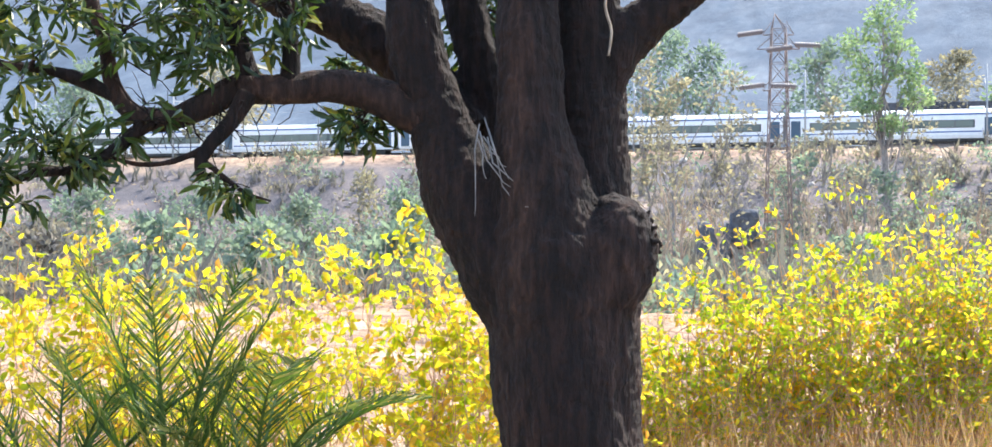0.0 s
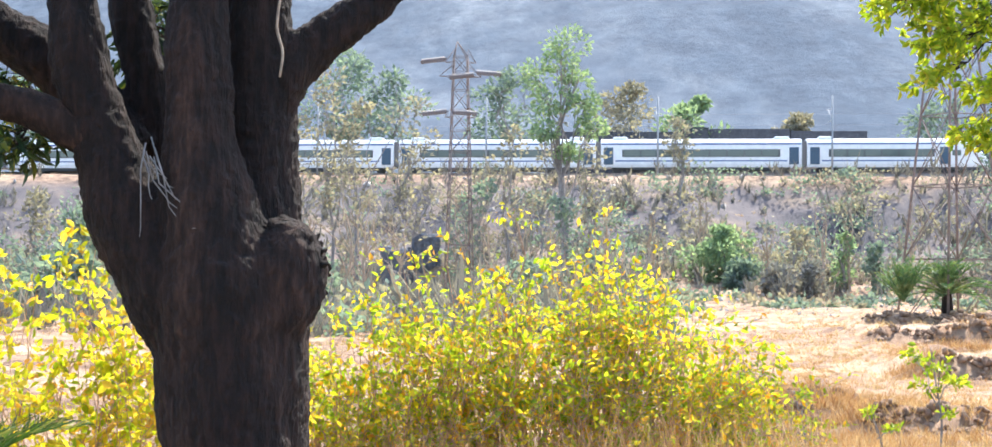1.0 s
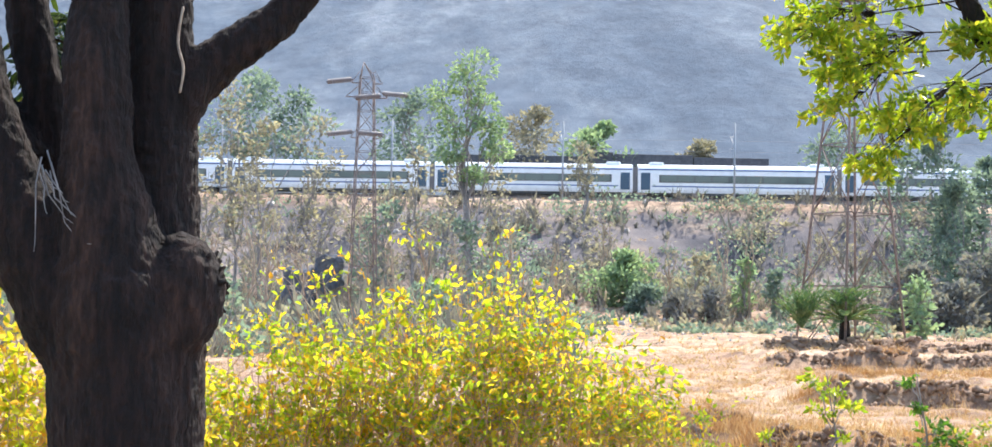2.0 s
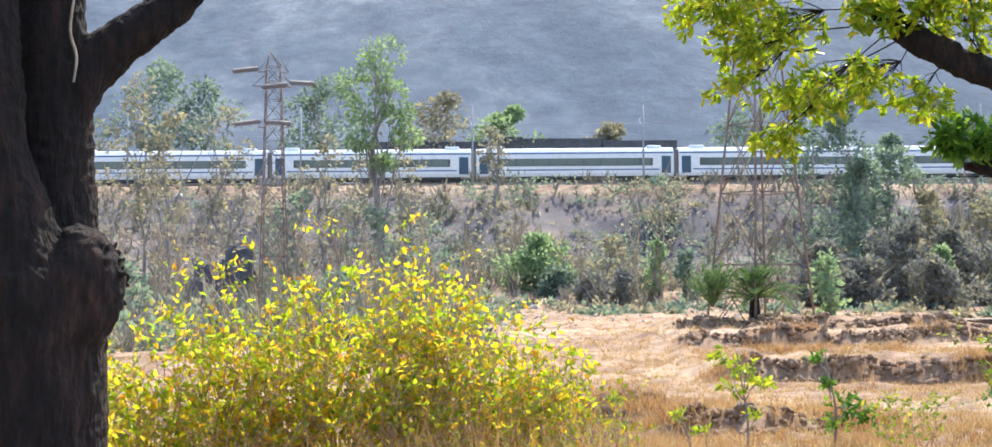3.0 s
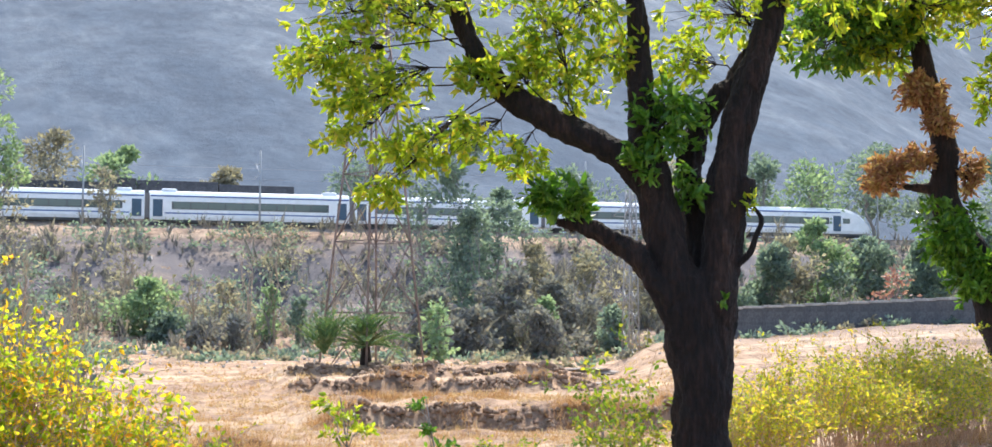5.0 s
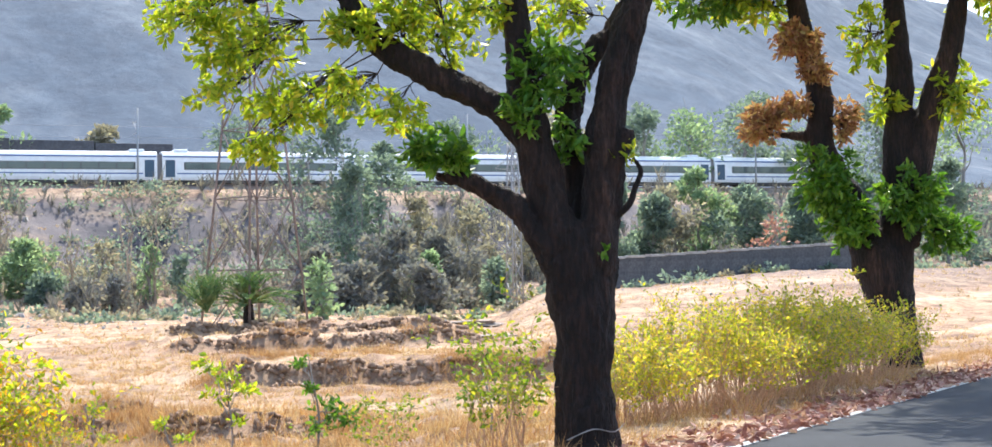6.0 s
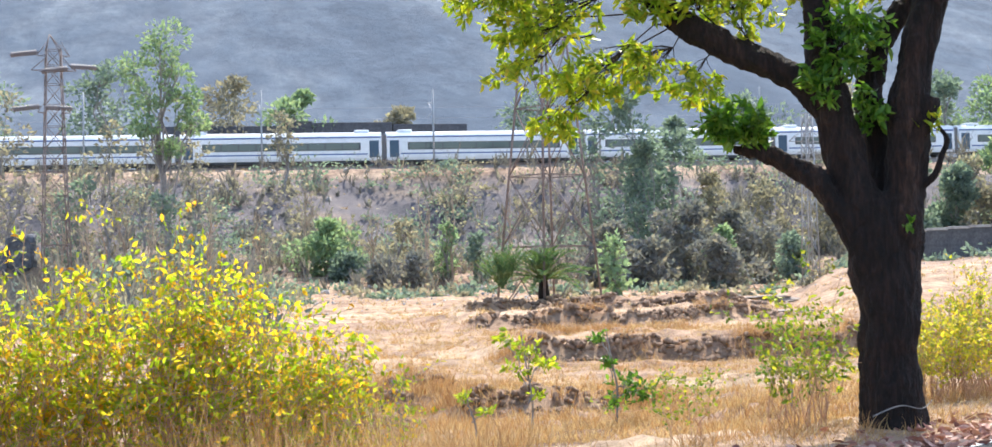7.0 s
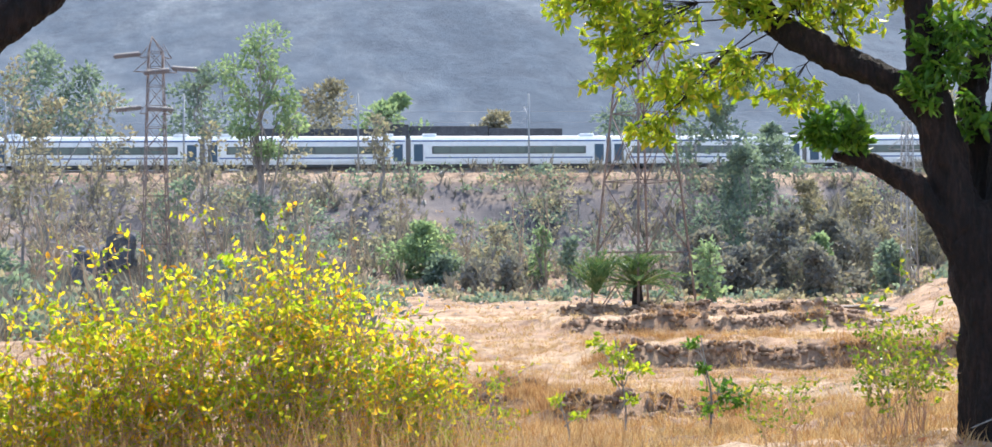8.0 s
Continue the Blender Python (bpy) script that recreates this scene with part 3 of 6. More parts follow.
class Crown:
    """Twigs and whorls of leaves gathered for one tree."""

    def __init__(self, seed):
        self.rng = np.random.default_rng(seed)
        self.wood, self.pos, self.way, self.size = Geo(), [], [], []

    def whorl(self, at, out, n, size, spread=0.9, droop=0.35):
        rng = self.rng
        out = np.array(out, float)
        out /= np.linalg.norm(out) + 1e-9
        for _ in range(n):
            w = out * 0.7 + rng.normal(size=3) * spread
            w[2] -= droop
            self.pos.append(np.array(at) + rng.normal(size=3) * size * 0.18)
            self.way.append(w)
            self.size.append(size * rng.uniform(0.6, 1.15))

    def cluster(self, root, centre, radii, sprigs, leaves, size, thick=0.012, droop=0.35, sag=0.08):
        """A spray of twigs from root into an uneven cloud round centre, leaves in whorls along and at their ends."""
        rng = self.rng
        root, centre, radii = np.array(root, float), np.array(centre, float), np.array(radii, float)
        hub = root + (centre - root) * 0.95
        p = bezier(root, hub, sag, rng)
        self.wood.tube([(*q, thick * 2.0 * (1 - 0.4 * i / 4)) for i, q in enumerate(p)], 5)
        for _ in range(sprigs):
            d = rng.normal(size=3)
            d *= rng.uniform(0.35, 1.05) / (np.linalg.norm(d) + 1e-9)
            tip = centre + d * radii
            start = p[rng.integers(2, 5)]
            q = bezier(start, tip, rng.uniform(-0.05, 0.12), rng, 4)
            self.wood.tube([(*w, thick * (1 - 0.25 * i)) for i, w in enumerate(q)], 4, cap=False)
            self.whorl(tip, tip - start, leaves, size, droop=droop)
            if rng.random() < 0.6:
                self.whorl(q[2], tip - start, max(2, leaves // 2), size, droop=droop)

    def done(self, tree, leaf_mat, wood_mat, ratio=0.30, singles=0, label="", near=None):
        rng = self.rng
        if self.wood.v:
            tagged(self.wood.ob("twigs", wood_mat, tree), kind="stuff")
        pos, way, size = np.array(self.pos), np.array(self.way), np.array(self.size)
        order = np.argsort(np.linalg.norm(pos - np.array(near), axis=1)) if near is not None else np.arange(len(pos))
        one, rest = order[:singles], order[singles:]
        if len(rest):
            v, f = scatter(pos[rest], way[rest], size[rest], size[rest] * ratio, rng)
            tagged(fast_mesh("foliage", v, f, leaf_mat, tree, label), kind="stuff")
        if singles:
            kinds = []
            for k in range(5):
                v, f = scatter([(0, 0, 0)], [(0, 1, -0.1 * k)], 1.0, ratio * (0.85 + 0.08 * k), rng)
                me = bpy.data.meshes.new("leaf")
                me.from_pydata(v.tolist(), [], f.tolist())
                me.materials.append(leaf_mat)
                kinds.append(me)
            for i in one:
                lf = new("leaf", kinds[int(i) % 5])
                lf.parent = tree
                w = Vector(way[i]).normalized()
                lf.matrix_basis = Matrix.LocRotScale(Vector(pos[i]), w.to_track_quat("Y", "Z") @ Euler((0, rng.uniform(0, 6.3), 0)).to_quaternion(), Vector((size[i],) * 3))


def build_mango_tree():
    tree = empty("mango_tree", "old mango tree with a dark knobbly trunk and spreading limbs", "tree")
    trunk = [(-1.41, 8.9, -0.95, 0.62), (-1.41, 8.9, 0.0, 0.46), (-1.41, 8.9, 0.54, 0.40), (-1.45, 8.9, 0.91, 0.405), (-1.46, 8.9, 1.2, 0.42), (-1.50, 8.89, 1.45, 0.45), (-1.57, 8.94, 1.69, 0.43), (-1.60, 8.99, 1.95, 0.34), (-1.62, 9.0, 2.2, 0.2)]
    knob = [(-1.24, 8.80, 1.22, 0.10), (-1.21, 8.78, 1.40, 0.20), (-1.175, 8.79, 1.56, 0.235), (-1.165, 8.79, 1.72, 0.23), (-1.19, 8.80, 1.85, 0.16), (-1.22, 8.82, 1.92, 0.06)]
    left = [(-1.6, 8.87, 1.34, 0.30), (-1.8, 8.83, 1.62, 0.285), (-2.0, 8.79, 1.98, 0.235), (-2.13, 8.76, 2.33, 0.172), (-2.25, 8.73, 2.69, 0.149), (-2.31, 8.72, 3.04, 0.139), (-2.34, 8.71, 3.47, 0.117), (-2.48, 8.67, 4.3, 0.08)]
    middle = [(-1.49, 8.80, 1.45, 0.34), (-1.56, 8.74, 1.98, 0.28), (-1.61, 8.70, 2.33, 0.20), (-1.62, 8.70, 2.68, 0.178), (-1.63, 8.72, 3.04, 0.168), (-1.6, 8.75, 3.57, 0.145), (-1.43, 8.8, 4.4, 0.10)]
    right = [(-1.40, 9.01, 1.45, 0.34), (-1.35, 9.04, 1.98, 0.25), (-1.34, 9.05, 2.34, 0.205), (-1.33, 9.05, 2.7, 0.195), (-1.35, 9.05, 3.06, 0.19), (-1.38, 9.03, 3.64, 0.16), (-1.45, 9.0, 4.4, 0.10)]
    cut = [(-1.36, 9.03, 2.38, 0.14), (-1.25, 9.04, 2.66, 0.16), (-1.11, 9.06, 2.86, 0.146), (-0.91, 9.07, 3.03, 0.122), (-0.65, 9.09, 3.23, 0.101), (-0.3, 9.1, 3.7, 0.075)]
    back = [(-1.80, 9.20, 1.9, 0.16), (-1.95, 9.31, 2.37, 0.118), (-2.03, 9.3, 2.75, 0.118), (-2.12, 9.28, 3.13, 0.127), (-2.25, 9.25, 3.9, 0.10)]
    behind = [(-2.08, 9.20, 2.30, 0.16), (-2.42, 9.28, 2.72, 0.175), (-2.67, 9.24, 2.91, 0.168), (-2.93, 9.17, 3.06, 0.142), (-3.21, 9.08, 3.14, 0.106), (-3.6, 8.93, 3.34, 0.076), (-4.1, 8.8, 3.6, 0.04)]
    low = [(-2.12, 8.76, 2.33, 0.13), (-2.48, 8.68, 2.50, 0.112), (-2.71, 8.61, 2.55, 0.096), (-2.98, 8.52, 2.53, 0.089), (-3.21, 8.44, 2.53, 0.088), (-3.37, 8.38, 2.44, 0.071), (-3.56, 8.3, 2.35, 0.06), (-3.73, 8.23, 2.38, 0.053), (-3.83, 8.18, 2.53, 0.046), (-3.87, 8.16, 2.76, 0.039), (-3.94, 8.13, 3.0, 0.036), (-4.0, 8.1, 3.35, 0.022)]
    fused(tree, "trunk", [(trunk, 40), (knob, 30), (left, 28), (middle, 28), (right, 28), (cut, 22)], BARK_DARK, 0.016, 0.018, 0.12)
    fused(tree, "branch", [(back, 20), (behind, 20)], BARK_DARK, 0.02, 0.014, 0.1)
    limb(tree, "branch", low, BARK_RED, 18, 0.010, 0.12, 31)
    side = [(-3.8, 8.2, 2.46, 0.039), (-3.99, 8.1, 2.56, 0.036), (-4.17, 8.02, 2.61, 0.028), (-4.38, 7.91, 2.63, 0.025), (-4.7, 7.76, 2.72, 0.014)]
    hang = [(-3.14, 8.40, 2.50, 0.06), (-3.22, 8.35, 2.33, 0.046), (-3.31, 8.30, 2.22, 0.039), (-3.36, 8.27, 2.12, 0.035), (-3.36, 8.27, 2.03, 0.022)]
    dip = [(-3.63, 8.24, 2.34, 0.042), (-3.77, 8.1, 2.19, 0.035), (-3.92, 8.03, 2.07, 0.028), (-4.15, 7.91, 2.04, 0.025), (-4.32, 7.82, 1.95, 0.019), (-4.55, 7.73, 1.82, 0.010)]
    rise = [(-3.16, 8.47, 2.58, 0.072), (-3.25, 8.50, 2.86, 0.054), (-3.3, 8.51, 3.04, 0.047), (-3.36, 8.49, 3.4, 0.026)]
    up = [(-2.94, 8.52, 2.56, 0.06), (-2.93, 8.52, 2.75, 0.05), (-2.96, 8.5, 3.0, 0.04), (-3.0, 8.5, 3.4, 0.02)]
    for k, p in enumerate((side, hang, dip, rise, up)):
        limb(tree, "branch", p, BARK_DARK, 12, 0.006, 0.10, 41 + k)
    for k, p in enumerate(([(-3.33, 8.29, 2.20, 0.020), (-3.50, 8.24, 2.12, 0.016), (-3.68, 8.19, 2.10, 0.013), (-3.86, 8.12, 2.14, 0.009), (-4.02, 8.05, 2.10, 0.005)],
                           [(-3.35, 8.28, 2.12, 0.020), (-3.24, 8.26, 2.05, 0.014), (-3.10, 8.25, 1.95, 0.010), (-2.95, 8.25, 1.90, 0.005)])):
        limb(tree, "branch", p, BARK_RED, 8, 0.004, 0.10, 91 + k)
    # dry twigs hanging in the fork
    g = Geo()
    rng = np.random.default_rng(4)
    for k in range(8):
        a = np.array([-1.86 + rng.uniform(-0.02, 0.05), 8.50, 2.25 + rng.uniform(-0.12, 0.12)])
        b = a + np.array([rng.uniform(-0.05, 0.24), rng.uniform(-0.05, 0.02), -rng.uniform(0.12, 0.55)])
        q = bezier(a, b, -0.15, rng, 5)
        g.tube([(*w, 0.005 - 0.0008 * i) for i, w in enumerate(q)], 5)
    tagged(g.ob("dry_twigs", BARK_GREY, tree, "tangle of pale dry hanging twigs"), kind="stuff")
    # a pale vine on the side branch
    v = [(-1.20, 8.86, 3.2, 0.007), (-1.22, 8.84, 3.0, 0.008), (-1.185, 8.83, 2.86, 0.008), (-1.20, 8.83, 2.72, 0.006)]
    Geo().tube(v, 6).ob("vine", TWIG_PALE, tree, "pale dry vine")
    # flaking rim of the knob and bark scales
    g = Geo()
    for k in range(46):
        a = rng.uniform(-0.5, 2.0)
        x, z = -1.18 + 0.235 * math.cos(a), 1.66 + 0.235 * math.sin(a)
        y = 8.79 + rng.uniform(-0.12, 0.16)
        g.tube([(x, y, z, 0.022), (x + 0.03 * math.cos(a) + rng.normal() * 0.012, y, z + 0.035 * math.sin(a) + rng.normal() * 0.012, 0.006)], 4)
    tagged(g.ob("bark_scales", BARK_DARK, tree), kind="stuff")
    cr = Crown(5)
    sz = 0.13
    for root, c, r, n in [
        ((-3.94, 8.13, 3.0), (-4.15, 8.0, 3.05), (0.30, 0.4, 0.30), 14), ((-3.87, 8.16, 2.7), (-3.7, 8.1, 2.85), (0.28, 0.4, 0.22), 12),
        ((-3.3, 8.5, 3.0), (-3.45, 8.4, 2.95), (0.32, 0.4, 0.30), 18), ((-3.25, 8.5, 2.86), (-3.3, 8.3, 2.72), (0.26, 0.3, 0.16), 10),
        ((-2.96, 8.5, 3.0), (-2.98, 8.4, 3.0), (0.30, 0.3, 0.24), 12), ((-4.17, 8.02, 2.61), (-4.2, 7.9, 2.62), (0.22, 0.3, 0.16), 7),
        ((-4.38, 7.91, 2.63), (-4.4, 7.8, 2.9), (0.25, 0.3, 0.22), 10), ((-3.92, 8.03, 2.07), (-3.95, 7.95, 2.12), (0.20, 0.25, 0.13), 8),
        ((-4.32, 7.82, 1.95), (-4.35, 7.75, 1.95), (0.20, 0.25, 0.22), 16), ((-4.15, 7.91, 2.04), (-4.05, 7.9, 2.28), (0.22, 0.25, 0.14), 9),
        ((-3.63, 8.16, 2.32), (-3.62, 8.1, 2.33), (0.22, 0.25, 0.12), 5), ((-2.48, 8.68, 2.45), (-2.62, 8.75, 2.32), (0.20, 0.2, 0.10), 9),
        ((-3.36, 8.27, 2.05), (-3.15, 8.25, 1.98), (0.16, 0.2, 0.10), 5), ((-2.25, 9.25, 3.4), (-2.1, 9.6, 2.9), (0.30, 0.3, 0.35), 12),
        ((-2.93, 9.17, 3.06), (-2.75, 9.5, 2.68), (0.30, 0.3, 0.16), 9), ((-2.12, 9.28, 3.13), (-1.92, 9.7, 3.0), (0.16, 0.3, 0.3), 8),
        ((-3.6, 8.93, 3.34), (-3.75, 8.9, 3.35), (0.5, 0.5, 0.25), 14), ((-2.48, 8.67, 4.11), (-2.6, 8.7, 4.6), (0.9, 0.9, 0.5), 26),
        ((-1.45, 8.9, 4.29), (-1.5, 9.0, 4.9), (0.9, 0.9, 0.5), 26), ((-0.18, 9.1, 3.7), (0.1, 9.2, 4.3), (0.6, 0.6, 0.4), 16)]:
        cr.cluster(root, c, [q * 1.2 for q in r], int(n * 1.9), 6, sz, 0.005, 0.6)
    # small leafless twiglets under the low branch
    ways = np.array([p[:3] for p in low])
    for k in range(26):
        u = rng.uniform(2, 9)
        a = np.array([np.interp(u, np.arange(len(ways)), ways[:, c]) for c in range(3)])
        b = a + np.array([rng.uniform(-0.45, 0.45), rng.uniform(-0.2, 0.1), rng.uniform(-0.42, 0.05)])
        q = bezier(a, b, 0.12, rng, 6)
        cr.wood.tube([(*w, 0.007 - 0.001 * i) for i, w in enumerate(q)], 5)
        for _ in range(2):
            e = q[3] + rng.normal(size=3) * 0.12
            cr.wood.tube([(*w, 0.004 - 0.0008 * i) for i, w in enumerate(bezier(q[3], e, 0.1, rng, 4))], 4)
    cr.done(tree, LEAF_MANGO, BARK_DARK, 0.27, 300, "long dark green drooping leaves", near=(-3.6, 8.2, 2.5))
    rebase(tree, (-1.41, 8.9, -0.4))


def build_roadside_tree():
    tree = empty("roadside_tree", "forked roadside tree with fresh lime-green leaves", "tree")
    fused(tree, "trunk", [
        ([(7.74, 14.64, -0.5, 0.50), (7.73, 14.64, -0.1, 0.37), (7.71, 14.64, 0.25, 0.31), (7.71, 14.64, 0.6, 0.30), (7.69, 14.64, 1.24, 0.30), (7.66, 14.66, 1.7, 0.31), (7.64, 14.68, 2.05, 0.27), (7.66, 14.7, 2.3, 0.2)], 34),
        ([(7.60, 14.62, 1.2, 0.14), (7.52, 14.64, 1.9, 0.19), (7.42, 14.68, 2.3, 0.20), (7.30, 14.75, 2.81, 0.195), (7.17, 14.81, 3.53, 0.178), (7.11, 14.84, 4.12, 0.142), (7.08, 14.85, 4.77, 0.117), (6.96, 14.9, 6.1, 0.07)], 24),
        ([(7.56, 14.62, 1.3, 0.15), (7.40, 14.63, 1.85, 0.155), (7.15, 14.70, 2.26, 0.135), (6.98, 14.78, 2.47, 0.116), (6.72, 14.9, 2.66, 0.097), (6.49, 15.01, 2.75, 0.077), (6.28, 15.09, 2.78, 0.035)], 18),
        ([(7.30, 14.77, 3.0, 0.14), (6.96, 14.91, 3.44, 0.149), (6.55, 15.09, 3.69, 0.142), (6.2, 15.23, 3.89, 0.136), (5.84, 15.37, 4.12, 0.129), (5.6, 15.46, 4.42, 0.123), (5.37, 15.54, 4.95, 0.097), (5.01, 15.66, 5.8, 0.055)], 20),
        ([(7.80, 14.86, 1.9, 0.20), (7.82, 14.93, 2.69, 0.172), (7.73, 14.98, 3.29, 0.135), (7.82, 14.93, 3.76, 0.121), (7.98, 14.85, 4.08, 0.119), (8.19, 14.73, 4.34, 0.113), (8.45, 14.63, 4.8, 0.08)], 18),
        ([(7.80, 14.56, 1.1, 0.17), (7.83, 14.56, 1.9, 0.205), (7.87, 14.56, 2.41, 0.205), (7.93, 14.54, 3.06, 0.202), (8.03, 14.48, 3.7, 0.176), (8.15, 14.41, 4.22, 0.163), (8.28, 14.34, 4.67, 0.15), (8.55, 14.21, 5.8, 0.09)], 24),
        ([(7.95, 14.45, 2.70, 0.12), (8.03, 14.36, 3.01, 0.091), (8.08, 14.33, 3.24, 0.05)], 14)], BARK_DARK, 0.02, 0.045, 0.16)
    limb(tree, "branch", [(7.98, 14.45, 2.34, 0.045), (8.09, 14.33, 2.47, 0.036), (8.15, 14.3, 2.65, 0.029), (8.2, 14.27, 2.81, 0.026), (8.13, 14.31, 2.94, 0.016)], BARK_DARK, 10, 0.004, 0.08, 67)
    root = [(7.35, 14.35, 0.12, 0.007), (7.60, 14.27, 0.22, 0.007), (7.85, 14.30, 0.18, 0.006), (8.02, 14.40, 0.25, 0.004)]
    Geo().tube(root, 6).ob("vine", BARK_GREY, tree, "pale dry vine")
    lime, green = Crown(21), Crown(22)
    for root, c, r, n in [
        ((5.60, 15.46, 4.42), (4.55, 15.8, 4.18), (0.55, 0.6, 0.34), 34), ((5.37, 15.54, 4.7), (3.95, 15.9, 4.42), (0.48, 0.6, 0.32), 28),
        ((5.84, 15.37, 4.12), (4.85, 15.6, 3.55), (0.45, 0.5, 0.26), 24), ((5.84, 15.37, 4.1), (4.55, 15.7, 3.08), (0.32, 0.4, 0.16), 15),
        ((6.0, 15.3, 4.0), (5.45, 15.5, 3.62), (0.5, 0.5, 0.30), 24), ((6.2, 15.23, 3.89), (5.95, 15.3, 3.40), (0.42, 0.4, 0.16), 12),
        ((5.37, 15.54, 4.95), (4.9, 15.6, 5.0), (0.8, 0.7, 0.5), 36), ((5.6, 15.46, 4.5), (4.2, 15.7, 4.95), (0.7, 0.6, 0.42), 28),
        ((6.55, 15.09, 3.69), (6.35, 15.2, 4.25), (0.5, 0.5, 0.35), 22), ((6.96, 14.9, 5.2), (6.5, 15.0, 5.0), (0.7, 0.7, 0.6), 30),
        ((7.11, 14.84, 4.5), (6.9, 15.0, 4.5), (0.5, 0.5, 0.4), 18), ((8.28, 14.34, 4.67), (8.1, 14.6, 5.0), (0.9, 0.8, 0.5), 36),
        ((8.19, 14.73, 4.34), (7.7, 15.0, 4.55), (0.5, 0.5, 0.35), 18), ((8.5, 14.2, 5.5), (8.9, 14.0, 5.2), (0.9, 0.8, 0.5), 30),
        ((8.13, 14.31, 2.9), (8.05, 14.3, 2.95), (0.16, 0.2, 0.12), 3),
        ((6.2, 15.23, 3.89), (5.9, 15.2, 4.45), (0.5, 0.4, 0.3), 24), ((5.84, 15.37, 4.12), (5.5, 15.3, 4.28), (0.4, 0.4, 0.22), 18),
        ((5.0, 15.6, 4.0), (4.2, 15.8, 3.62), (0.3, 0.4, 0.16), 9), ((5.3, 15.5, 4.2), (4.25, 15.8, 3.98), (0.32, 0.4, 0.2), 11), ((6.55, 15.09, 3.69), (6.1, 15.1, 4.9), (0.6, 0.5, 0.4), 22),
        ((6.96, 14.9, 6.1), (6.6, 15.0, 6.8), (1.6, 1.5, 0.9), 60), ((8.55, 14.2, 5.8), (9.0, 14.0, 6.6), (1.7, 1.6, 0.9), 60), ((5.01, 15.66, 5.8), (4.6, 15.8, 6.2), (1.2, 1.2, 0.6), 36)]:
        lime.cluster(root, c, r, int(n * 1.75), 8, 0.125, 0.0045, 0.3)
    for root, c, r, n in [
        ((6.49, 15.01, 2.75), (6.32, 15.0, 3.02), (0.36, 0.4, 0.24), 26), ((6.3, 15.08, 2.78), (6.10, 15.0, 3.02), (0.22, 0.3, 0.18), 12),
        ((7.17, 14.81, 3.53), (7.18, 14.5, 3.75), (0.36, 0.3, 0.34), 24), ((7.12, 14.84, 4.0), (7.42, 14.6, 3.95), (0.34, 0.3, 0.3), 16),
        ((7.3, 14.75, 2.9), (7.0, 14.5, 3.35), (0.2, 0.2, 0.2), 8), ((7.78, 14.93, 3.5), (7.62, 14.7, 3.2), (0.2, 0.3, 0.4), 12),
        ((7.9, 14.5, 2.0), (7.75, 14.25, 2.0), (0.06, 0.06, 0.08), 1)]:
        green.cluster(root, c, r, int(n * 1.7), 8, 0.135, 0.005, 0.4)
    lime.done(tree, LEAF_LIME, BARK_DARK, 0.40, 150, "lime-green young leaves lit from behind", near=(4.8, 15.6, 3.6))
    green.done(tree, LEAF_GREEN, BARK_DARK, 0.42, 100, "deep green leaves", near=(6.3, 15.0, 3.0))
    tree.location.x = 0.09
    rebase(tree, (7.73, 14.64, -0.1))


